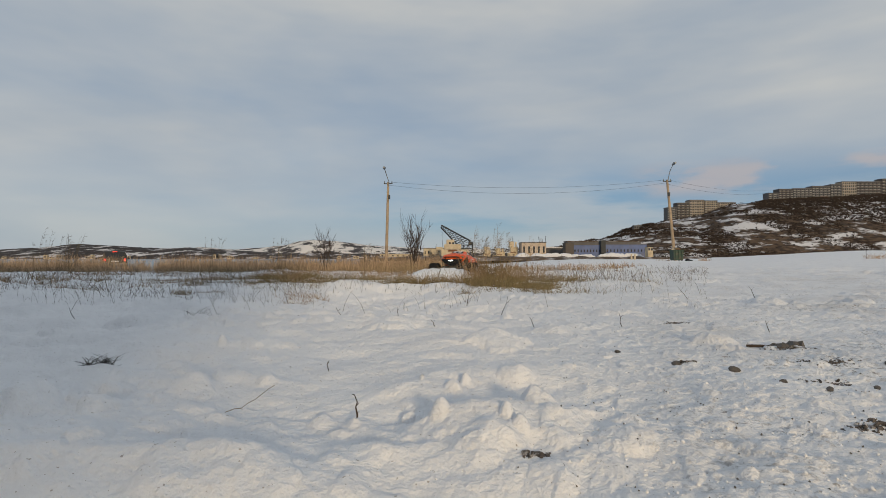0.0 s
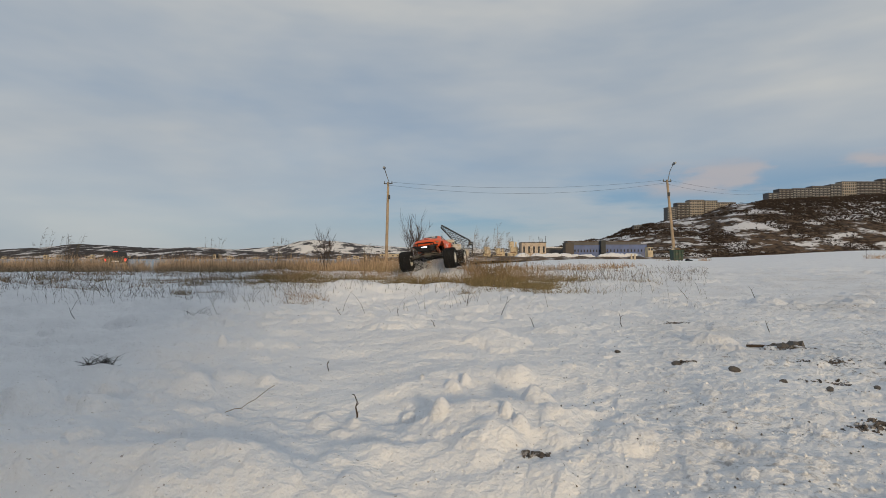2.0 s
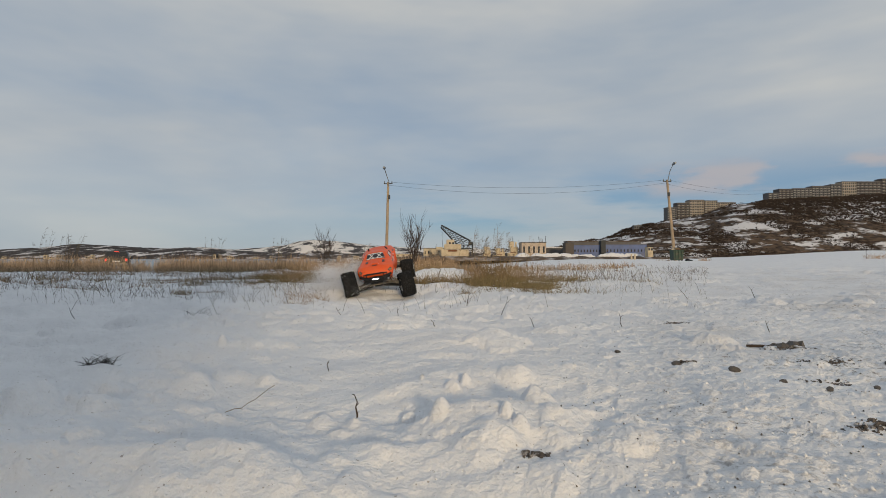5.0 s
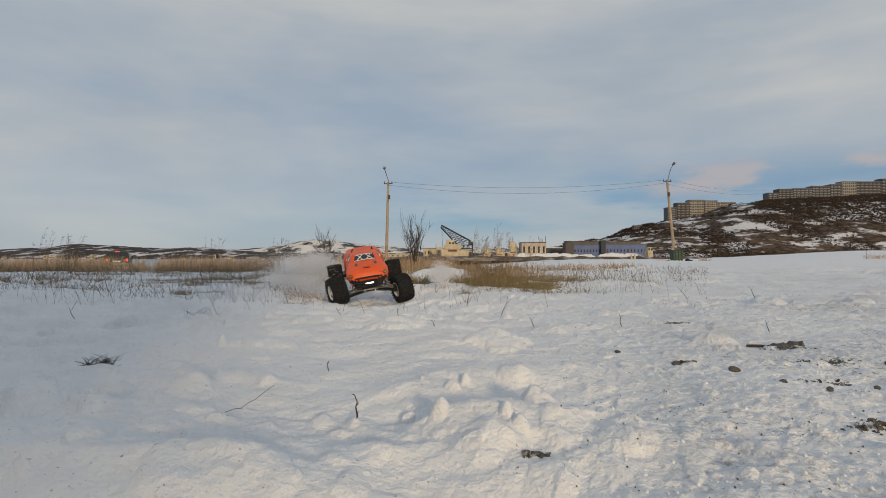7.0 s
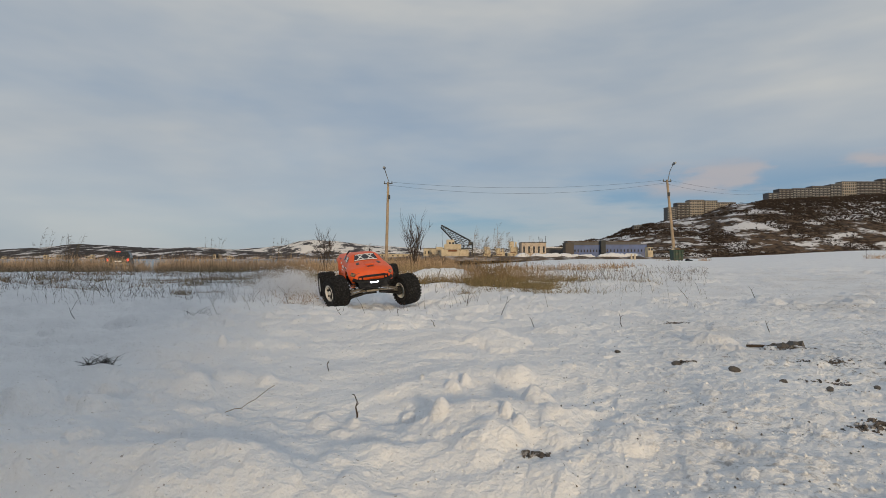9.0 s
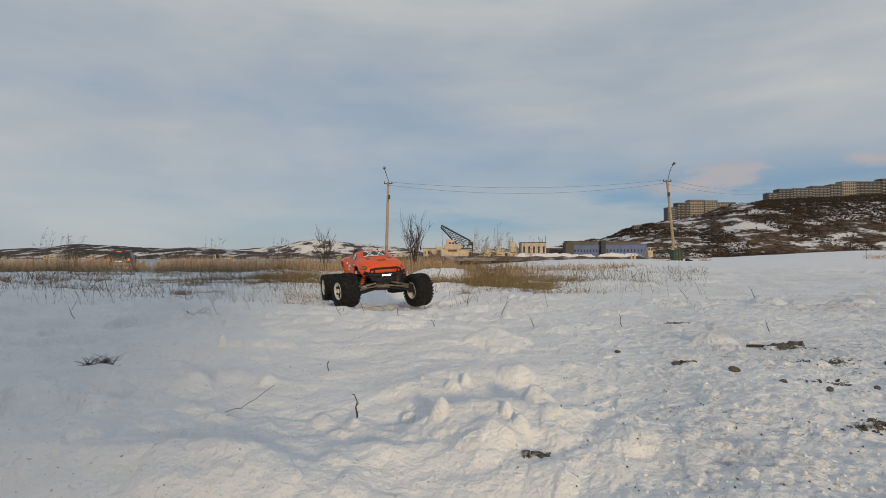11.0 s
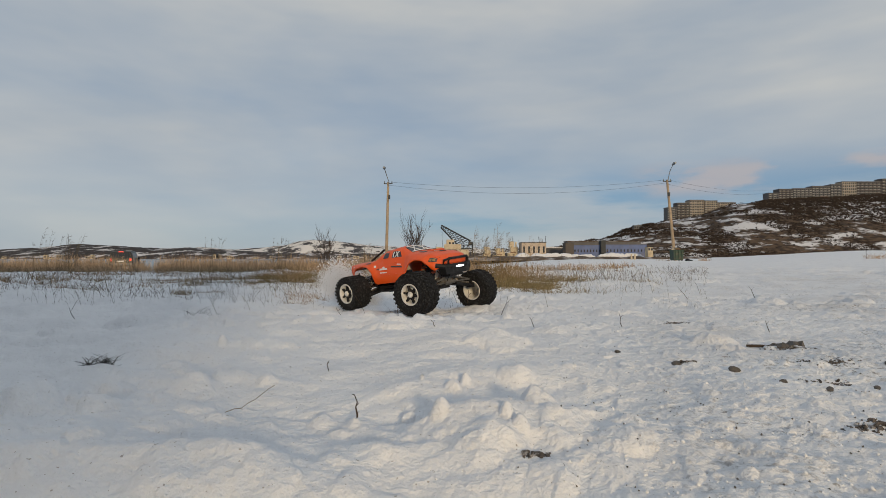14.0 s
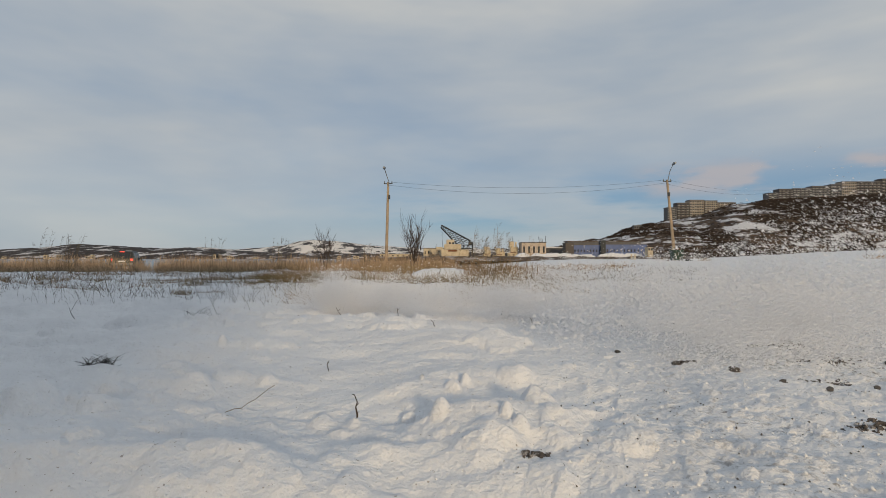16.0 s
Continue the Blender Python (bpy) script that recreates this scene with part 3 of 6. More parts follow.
def tyre_mesh(grow=1.0):
    bm = bmesh.new()
    w = TYRE_W / 2
    prof = [(-w * 0.72, 0.049), (-w * 0.93, 0.056), (-w, 0.076), (-w * 0.90, 0.093), (-w * 0.6, 0.0965), (0, 0.0975),
            (w * 0.6, 0.0965), (w * 0.90, 0.093), (w, 0.076), (w * 0.93, 0.056), (w * 0.72, 0.049)]
    prof = [(y, r if r < 0.06 else 0.056 + (r - 0.056) * 1.24) for y, r in prof]
    lathe_y(bm, prof, 44)
    # chevron lugs across the tread and over the shoulders
    for k in range(28):
        for s in (-1, 1):
            t = 2 * math.pi * (k + (0.5 if s > 0 else 0)) / 28
            m = Matrix.Rotation(-t, 3, 'Y') @ Matrix.Rotation(s * 0.38, 3, 'X')
            c = Matrix.Rotation(-t, 3, 'Y') @ Vector((0.1085, s * w * 0.40, 0))
            box(bm, c, (0.0045, w * 0.74, 0.0125), m, 0.9)
            c = Matrix.Rotation(-t, 3, 'Y') @ Vector((0.0985, s * w * 0.93, 0.004))
            box(bm, c, (0.015, w * 0.14, 0.010), Matrix.Rotation(-t, 3, 'Y') @ Matrix.Rotation(s * 0.5, 3, 'Z'), 0.9)
    for v in bm.verts:
        r = math.hypot(v.co.x, v.co.z)
        k = (0.056 + (r - 0.056) * grow) / r if r > 0.056 else 1.0
        v.co.x, v.co.z = v.co.x * k, v.co.z * k
    return bm


def rim_mesh():
    bm = bmesh.new()
    w = TYRE_W / 2
    lathe_y(bm, [(-w * 0.78, 0.0555), (-w * 0.93, 0.0545), (-w * 0.95, 0.050), (-w * 0.86, 0.0465), (-w * 0.3, 0.0435), (w * 0.8, 0.0475), (w * 0.93, 0.050), (w * 0.93, 0.0550), (w * 0.78, 0.0555), (0, 0.050)], 36, True)
    # dish behind the spokes
    rings = lathe_y(bm, [(-w * 0.52, 0.0445), (-w * 0.60, 0.026), (-w * 0.60, 0.010), (-w * 0.56, 0.010), (-w * 0.56, 0.026), (-w * 0.47, 0.0445)], 36, True)
    return bm


def hub_mesh():
    bm = bmesh.new()
    w = TYRE_W / 2
    lathe_y(bm, [(-w * 0.95, 0.0001), (-w * 0.92, 0.011), (-w * 0.86, 0.0145), (-w * 0.6, 0.015), (-w * 0.6, 0.0001)], 18)
    return bm


def spoke_mesh():
    bm = bmesh.new()
    w = TYRE_W / 2
    for k in range(6):
        m = Matrix.Rotation(-2 * math.pi * k / 6, 3, 'Y')
        box(bm, m @ Vector((0.029, -w * 0.70, 0)), (0.035, 0.012, 0.0085), m)
        box(bm, m @ Vector((0.0185, -w * 0.69, 0)), (0.014, 0.010, 0.017), m)
    return bm


def build_truck():
    truck = tagged(new("toy_truck"), "orange radio-controlled monster truck with big black tyres, driven over snow", "toy truck")
    body = part("body", shell_mesh(), M_ORANGE, truck, "orange moulded plastic pickup body shell", True)
    for s in (-1, 1):
        part("side_window", side_patch(((0.004, 0.2885), (0.082, 0.289), (0.058, 0.321), (0.006, 0.322)), s), M_WINDOW, body, "smoked side window")
        part("rear_side_window", side_patch(((-0.068, 0.288), (-0.026, 0.288), (-0.026, 0.318), (-0.060, 0.317)), s), M_WINDOW, body, "smoked side window")
        for pts in (((0.012, 0.290), (0.018, 0.290), (0.018, 0.320), (0.012, 0.320)), ((0.028, 0.290), (0.034, 0.290), (0.056, 0.320), (0.050, 0.320)), ((0.052, 0.290), (0.058, 0.290), (0.036, 0.320), (0.030, 0.320))):
            part("window_stripe", side_patch(pts, s, 0.004, 4), M_DECAL, body, "white painted stripe")
        part("door_sticker", side_patch(((-0.095, 0.226), (-0.03, 0.227), (-0.036, 0.236), (-0.092, 0.236)), s), M_DECAL, body, "white sticker")
        part("door_sticker", side_patch(((-0.075, 0.237), (-0.050, 0.237), (-0.058, 0.244), (-0.066, 0.244)), s), M_DECAL, body, "white sticker")
        part("door_sticker", side_patch(((-0.118, 0.229), (-0.100, 0.229), (-0.102, 0.236), (-0.115, 0.236)), s), M_DECALD, body, "dark sticker")
        for k in range(5):
            part("small_sticker", side_patch(((-0.088 + k * 0.0115, 0.2085), (-0.080 + k * 0.0115, 0.2085), (-0.080 + k * 0.0115, 0.2145), (-0.088 + k * 0.0115, 0.2145)), s, 0.0025, 2), M_DECAL, body, "pale sticker bar")
        part("door_stripe", side_patch(((0.0, 0.238), (0.085, 0.232), (0.083, 0.239), (0.002, 0.245)), s), M_DECALD, body, "dark stripe sticker")
        part("door_badge", side_patch(((0.045, 0.250), (0.075, 0.247), (0.072, 0.252), (0.048, 0.254)), s), M_DECAL, body, "white sticker")
        part("round_badge", side_patch(((-0.135, 0.243), (-0.123, 0.243), (-0.123, 0.255), (-0.135, 0.255)), s, 0.003, 3), M_DECAL, body, "pale round badge")
        part("bed_sticker", side_patch(((-0.20, 0.266), (-0.165, 0.267), (-0.168, 0.273), (-0.198, 0.272)), s, 0.0025, 3), M_DECALD, body, "dark sticker")
        part("bed_sticker", side_patch(((-0.335, 0.252), (-0.31, 0.254), (-0.31, 0.258), (-0.333, 0.257)), s, 0.0025, 3), M_DECAL, body, "white sticker")
        part("door_crease", side_patch(((-0.10, 0.196), (0.10, 0.200), (0.10, 0.2035), (-0.10, 0.1995)), s, 0.004, 6), M_ORANGE, body, "orange pressed crease")
        bm = bmesh.new()
        box(bm, (0.038, s * (side_y(0.038, 0.262) + 0.002), 0.262), (0.022, 0.006, 0.006))
        part("door_handle", bm, M_ORANGE, body)
        # headlamp: dark socket with two pale lenses
        lamp = part("headlight", side_patch(((0.286, 0.247), (0.322, 0.242), (0.320, 0.264), (0.290, 0.266)), s, 0.003, 4), M_DECALD, body, "dark headlight sticker with pale lenses")
        for x0 in (0.291, 0.306):
            part("lens", side_patch(((x0, 0.249), (x0 + 0.010, 0.2475), (x0 + 0.010, 0.2605), (x0, 0.2615)), s, 0.0045, 2), M_AMBER, lamp)
        part("hood_vent", top_patch(((0.165, s * 0.062), (0.215, s * 0.066), (0.205, s * 0.088), (0.17, s * 0.082))), M_DECALD, body, "dark vent sticker")
        bm = bmesh.new()
        tube(bm, ((-0.215, s * 0.082, 0.283), (-0.16, s * 0.086, 0.306), (-0.10, s * 0.078, 0.338)), 0.006, 6)
        part("bed_bar", bm, M_BLACK, body, "black sloping bar behind the cab")
    ws = part("windscreen", top_patch(((0.061, -0.070), (0.126, -0.086), (0.126, 0.086), (0.061, 0.070))), M_WINDOW, body, "smoked windscreen")
    for a, b in (((0.073, -0.050), (0.118, -0.016)), ((0.073, 0.050), (0.118, 0.016)), ((0.073, -0.016), (0.118, -0.060)), ((0.073, 0.016), (0.118, 0.060)), ((0.066, -0.067), (0.066, 0.067)), ((0.122, -0.083), (0.122, 0.083))):
        d = Vector((b[0] - a[0], b[1] - a[1])).normalized()
        n = Vector((-d.y, d.x)) * 0.0028
        part("roll_bar", top_patch(((a[0] - n.x, a[1] - n.y), (b[0] - n.x, b[1] - n.y), (b[0] + n.x, b[1] + n.y), (a[0] + n.x, a[1] + n.y)), 0.004, 4), M_DECAL, ws, "white painted bar")
    part("hood_sticker", top_patch(((0.235, -0.035), (0.250, -0.035), (0.250, 0.035), (0.235, 0.035)), 0.003), M_DECAL, body, "pale sticker strip")
    part("hood_sticker", top_patch(((0.262, -0.022), (0.272, -0.022), (0.272, 0.022), (0.262, 0.022)), 0.003), M_DECALD, body, "dark sticker strip")
    bm = bmesh.new()
    box(bm, (0.215, 0, 0.304), (0.09, 0.075, 0.010), None, 0.7)
    bmesh.ops.bevel(bm, geom=bm.edges[:], offset=0.003, segments=2, affect='EDGES')
    part("hood_scoop", bm, M_ORANGE, body)
    bm = bmesh.new()
    box(bm, (-0.120, 0, 0.302), (0.006, 0.12, 0.026), Matrix.Rotation(0.65, 3, 'Y'))
    part("rear_window", bm, M_WINDOW, body, "smoked rear window")
    bm = bmesh.new()
    box(bm, (-0.363, 0, 0.245), (0.006, 0.14, 0.022))
    part("tailgate_sticker", bm, M_DECALD, body, "dark tailgate sticker")
    for y in (-0.09, 0.09):
        bm = bmesh.new()
        box(bm, (-0.363, y, 0.246), (0.006, 0.026, 0.024))
        part("tail_sticker", bm, M_DECALD, body, "dark tail lamp sticker")
    # grille and front bumper with the lit bar
    bm = bmesh.new()
    box(bm, (0.343, 0, 0.237), (0.012, 0.17, 0.018))
    part("grille", bm, M_ORANGE, body)
    bumper = bmesh.new()
    tube(bumper, ((0.318, -0.132, 0.222), (0.345, -0.105, 0.214), (0.362, -0.06, 0.211), (0.362, 0.06, 0.211), (0.345, 0.105, 0.214), (0.318, 0.132, 0.222)), 0.013, 8)
    tube(bumper, ((0.358, -0.078, 0.216), (0.366, -0.074, 0.252), (0.366, 0.074, 0.252), (0.358, 0.078, 0.216)), 0.007, 8)
    tube(bumper, ((0.345, -0.105, 0.216), (0.352, -0.098, 0.246), (0.366, -0.074, 0.250)), 0.006, 6)
    tube(bumper, ((0.345, 0.105, 0.216), (0.352, 0.098, 0.246), (0.366, 0.074, 0.250)), 0.006, 6)
    box(bumper, (0.335, 0, 0.190), (0.045, 0.19, 0.038), None, 1.12)
    box(bumper, (0.318, 0, 0.168), (0.05, 0.11, 0.022))
    bumper = part("front_bumper", bumper, M_BLACK, truck, "black plastic front bumper with bull bar")
    bm = bmesh.new()
    box(bm, (0.371, 0.0, 0.209), (0.012, 0.066, 0.0125))
    bmesh.ops.bevel(bm, geom=bm.edges[:], offset=0.004, segments=2, affect='EDGES')
    part("light_bar", bm, M_LAMP, bumper, "lit white lamp bar")
    bm = bmesh.new()
    tube(bm, ((-0.33, -0.075, 0.14), (-0.385, -0.085, 0.165), (-0.392, 0, 0.168), (-0.385, 0.085, 0.165), (-0.33, 0.075, 0.14)), 0.010, 8)
    for y in (-0.07, 0.07):
        tube(bm, ((-0.33, y, 0.13), (-0.37, y, 0.19), (-0.352, y, 0.215)), 0.006, 6)
    box(bm, (-0.378, 0, 0.176), (0.014, 0.16, 0.026))
    rb = part("rear_bumper", bm, M_BLACK, truck, "black plastic rear bumper")
    bm = bmesh.new()
    box(bm, (-0.388, 0, 0.178), (0.010, 0.062, 0.011))
    part("rear_light_bar", bm, M_REDLAMP, rb, "lit red lamp bar")
    # chassis tub, skid plates, gearboxes
    bm = bmesh.new()
    box(bm, (0.0, 0, 0.112), (0.36, 0.125, 0.030), None, 1.15)
    box(bm, (0.0, 0, 0.135), (0.30, 0.105, 0.030))
    box(bm, (0.21, 0, 0.115), (0.10, 0.075, 0.045), None, 0.9)
    box(bm, (-0.21, 0, 0.115), (0.10, 0.075, 0.045), None, 0.9)
    for k in range(7):
        box(bm, (-0.12 + k * 0.04, 0, 0.096), (0.006, 0.13, 0.008))
    bmesh.ops.bevel(bm, geom=bm.edges[:], offset=0.003, segments=1, affect='EDGES')
    part("chassis", bm, M_BLACK, truck, "black plastic chassis tub dusted with snow")
    bm = bmesh.new()
    box(bm, (0.275, 0, 0.118), (0.05, 0.085, 0.012), Matrix.Rotation(-0.35, 3, 'Y'))
    box(bm, (0.262, 0, 0.150), (0.02, 0.09, 0.05), None, 0.8)
    part("front_bulkhead", bm, M_METAL, truck, "dusty grey front bulkhead")
    bm = bmesh.new()
    box(bm, (-0.262, 0, 0.150), (0.02, 0.09, 0.05), None, 0.8)
    part("rear_bulkhead", bm, M_METAL, truck, "dusty grey rear bulkhead")
    for x in (-0.10, 0.10, 0.0):
        bm = bmesh.new()
        box(bm, (x, 0.0, 0.165), (0.06, 0.07, 0.035), None, 0.9)
        part("gear_cover", bm, M_METAL if x else M_BLACK, truck)
    for sx in (-1, 1):
        # shock tower
        bm = bmesh.new()
        box(bm, (sx * 0.185, 0, 0.215), (0.008, 0.16, 0.055), None, 0.75)
        part("shock_tower", bm, M_BLACK, truck)
        ax = 0.272 if sx > 0 else -0.213
        for sy in (-1, 1):
            bm = bmesh.new()
            for dx in (-0.035, 0.035):
                tube(bm, ((ax - sx * 0.015 + dx, sy * 0.045, 0.112), (ax + dx * 0.45, sy * 0.19, 0.082)), 0.0075, 6)
            box(bm, (ax, sy * 0.12, 0.096), (0.05, 0.12, 0.008), Matrix.Rotation(sy * -0.2, 3, 'X'))
            part("lower_arm", bm, M_BLACK, truck, "black lower suspension arm")
            bm = bmesh.new()
            tube(bm, ((ax - 0.02, sy * 0.045, 0.150), (ax - 0.004, sy * 0.19, 0.115)), 0.0055, 6)
            tube(bm, ((ax + 0.02, sy * 0.045, 0.150), (ax + 0.004, sy * 0.19, 0.115)), 0.0055, 6)
            part("upper_arm", bm, M_METAL, truck, "dusty upper suspension arm")
            bm = bmesh.new()
            tube(bm, ((ax, sy * 0.05, 0.126), (ax, sy * 0.205, 0.094)), 0.006, 8)
            part("drive_shaft", bm, M_METAL, truck, "steel drive shaft")
            bm = bmesh.new()
            box(bm, (ax, sy * 0.196, 0.096), (0.035, 0.030, 0.055), None, 0.85)
            part("hub_carrier", bm, M_BLACK, truck)
            # damper with its coil
            a, b = Vector((sx * 0.185, sy * 0.070, 0.240)), Vector((sx * 0.215, sy * 0.135, 0.118))
            bm = bmesh.new()
            tube(bm, (a, a.lerp(b, 0.5), b), [0.0105, 0.0105, 0.004], 10)
            damper = part("damper", bm, M_METAL, truck, "grey damper")
            bm = bmesh.new()
            d = (b - a).normalized()
            u = d.cross(Vector((1, 0, 0))).normalized()
            v = d.cross(u)
            turns = 7
            pts = [a.lerp(b, 0.12 + 0.72 * k / (turns * 8)) + (u * math.cos(k * math.pi / 4) + v * math.sin(k * math.pi / 4)) * 0.0145 for k in range(turns * 8 + 1)]
            tube(bm, pts, 0.0026, 4)
            part("spring", bm, M_SPRING if sx > 0 else M_BLACK, damper, "orange coil spring" if sx > 0 else "dark coil spring")
    for sx in (-1, 1):
        for i, (dx, y0, z0, l, r) in enumerate(((0.02, -0.035, 0.145, 0.05, 0.012), (0.03, 0.04, 0.14, 0.06, 0.010), (-0.05, -0.05, 0.165, 0.05, 0.014), (-0.03, 0.05, 0.175, 0.06, 0.012), (0.045, 0.0, 0.165, 0.05, 0.009))):
            bm = bmesh.new()
            tube(bm, ((sx * (0.21 + dx), y0, z0), (sx * (0.21 + dx) + 0.012, y0 + 0.006, z0 + l)), r, 10)
            part("linkage", bm, M_METAL if i % 2 else M_WHITE, truck, "dusty servo and linkage piece")
        for k in range(5):
            bm = bmesh.new()
            tube(bm, ((sx * 0.27, -0.12 + k * 0.06, 0.128), (sx * 0.285, -0.11 + k * 0.06, 0.160), (sx * 0.25, -0.10 + k * 0.055, 0.19)), 0.0028, 5)
            part("cable", bm, M_BLACK, truck)
    for s in (-1, 1):
        bm = bmesh.new()
        box(bm, (0.0, s * 0.095, 0.128), (0.26, 0.05, 0.016))
        tube(bm, ((-0.16, s * 0.10, 0.112), (0.16, s * 0.10, 0.112)), 0.009, 8)
        part("side_guard", bm, M_BLACK, truck, "black side nerf bar")
        bm = bmesh.new()
        box(bm, (0.06, s * 0.075, 0.150), (0.09, 0.05, 0.04))
        part("battery_box", bm, M_BLACK, truck)
    bm = bmesh.new()
    tube(bm, ((0.295, -0.16, 0.118), (0.285, 0, 0.126), (0.295, 0.16, 0.118)), 0.004, 6)
    part("steering_link", bm, M_METAL, truck, "bare steel steering link")
    # wheels: each turns by itself
    tm, rm, hm, sm, rear = None, None, None, None, []
    for key, sx, sy in (("fr", 1, -1), ("fl", 1, 1), ("rr", -1, -1), ("rl", -1, 1)):
        if rm is None:
            wheel = part("wheel", rim_mesh(), M_WHITE, truck, "white plastic wheel", True)
            ty = part("tyre", tyre_mesh(), M_RUBBER, wheel, "black lugged tyre caked with snow")
            hb = part("hub_nut", hub_mesh(), M_WHITE, wheel, "white wheel hub")
            sp = part("spokes", spoke_mesh(), M_BLACK, wheel, "black six-spoke star")
            rm, tm, hm, sm = wheel.data, ty.data, hb.data, sp.data
        else:
            wheel = part("wheel", None, None, truck, "white plastic wheel", data=rm)
            if sx < 0 and not rear:
                rear.append(part("tyre", tyre_mesh(0.70), M_RUBBER, wheel, "black lugged tyre caked with snow").data)
            else:
                part("tyre", None, None, wheel, "black lugged tyre caked with snow", data=rear[0] if sx < 0 else tm)
            part("hub_nut", None, None, wheel, "white wheel hub", data=hm)
            part("spokes", None, None, wheel, "black six-spoke star", data=sm)
        WHEELS[key] = (wheel, 0.272 if sx > 0 else -0.213, sy * 0.248, sy)
    return truck


TRUCK = build_truck()

# seconds, x, y, z, heading, nose-down pitch, roll
TRUCK_ROWS = (
    (0.0, 0.220, 6.90, 0.020, -109, -3, 1), (0.5, 0.158, 6.66, 0.073, -109, -3, 1.5), (1.0, 0.095, 6.42, 0.140, -109, -4, 0.5),
    (1.5, 0.022, 6.16, 0.172, -108, -4.5, 1), (2.0, -0.082, 6.00, 0.180, -105, -1, 6.5), (2.5, -0.185, 5.87, 0.182, -100.5, 6, 11.9),
    (3.0, -0.287, 5.77, 0.164, -97.5, 15.5, 15), (3.5, -0.386, 5.66, 0.121, -94.5, 20.8, 16.8), (4.2, -0.499, 5.29, 0.053, -90.5, 20, 12.5),
    (5.2, -0.580, 4.92, 0.018, -86, 18.5, 9.5), (6.5, -0.620, 4.514, 0.006, -79.5, 17.6, 8.6),
    (7.5, -0.612, 4.276, 0.008, -73.2, 17.6, 11), (8.5, -0.598, 4.049, -0.015, -70.5, 13.4, 7.6), (9.5, -0.570, 3.93, -0.014, -69, 10.2, 5.5),
    (10.5, -0.525, 3.81, -0.010, -67.5, 7, 4.2), (11.5, -0.475, 3.69, -0.012, -65, 2.4, 4), (12.0, -0.437, 3.60, -0.014, -61, 0.2, 5.4),
    (12.5, -0.387, 3.51, -0.014, -56.4, -1.5, 6.6), (13.0, -0.322, 3.37, -0.012, -51, -3.1, 6), (13.5, -0.250, 3.215, -0.010, -45.6, -4.2, 5.2),
    (14.0, -0.167, 3.02, 0.0, -40.8, -4.5, 5.6), (14.5, -0.079, 2.827, 0.010, -36.4, -4.3, 5.6), (15.0, 0.008, 2.650, 0.005, -31, -3.7, 2.6),
    (15.1, 0.025, 2.621, 0.005, -30, -3.6, 2.0), (15.2, 0.072, 2.53, 0.004, -27.5, -2.6, 1.0), (15.3, 0.165, 2.40, 0.004, -24, -1.5, -0.5), (15.4, 0.318, 2.243, 0.004, -18.6, 0, -1.5),
    (15.5, 0.575, 2.16, 0.010, -1.1, 1.4, 2), (15.6, 0.955, 2.12, 0.005, 21, -1.5, 3.8), (15.7, 1.47, 2.29, 0.0, 33, 1.0, 1.5),
    (15.8, 1.93, 2.42, 0.0, 47, -1, -4), (15.9, 2.42, 2.70, 0.0, 50, 0, -2), (16.0, 3.15, 3.05, 0.0, 50, 0, 0))
STEER = ((0, 2), (2.5, 2), (4.2, 12), (6.5, 17), (7.5, 18.5), (8.5, 21), (11.5, 10), (12.5, 11), (13.5, 4), (14.5, 6), (15.0, 2), (15.2, 2), (15.4, 8), (15.5, 24), (15.6, 30), (15.7, 26), (15.8, 15), (16, 5))
# suspension travel: seconds, front right, front left, rear right, rear left
TRAVEL = ((0, -0.02, -0.02, -0.02, -0.02), (2.5, -0.01, -0.028, -0.02, -0.015), (3.5, 0.04, -0.024, -0.02, -0.06), (4.2, 0.075, -0.016, 0.0, -0.05), (6.5, 0.042, -0.014, 0.008, -0.04),
          (7.5, 0.058, -0.01, 0.003, -0.02), (8.5, 0.055, 0.012, -0.018, -0.01), (11.5, 0.015, -0.022, -0.022, -0.01), (12.5, 0.005, -0.05, 0.011, 0.0), (13.5, -0.004, -0.038, 0.026, 0.01),
          (14.5, 0.016, -0.046, 0.03, 0.01), (15.1, 0.004, -0.026, 0.026, 0.01), (15.4, -0.004, -0.01, 0.017, 0.01), (15.7, 0, 0, 0, 0), (16, 0, 0, 0, 0))


def truck_pose(row):
    t, x, y, z, yaw, pitch, roll = row
    return pose(x, y, z, roll, pitch, yaw)


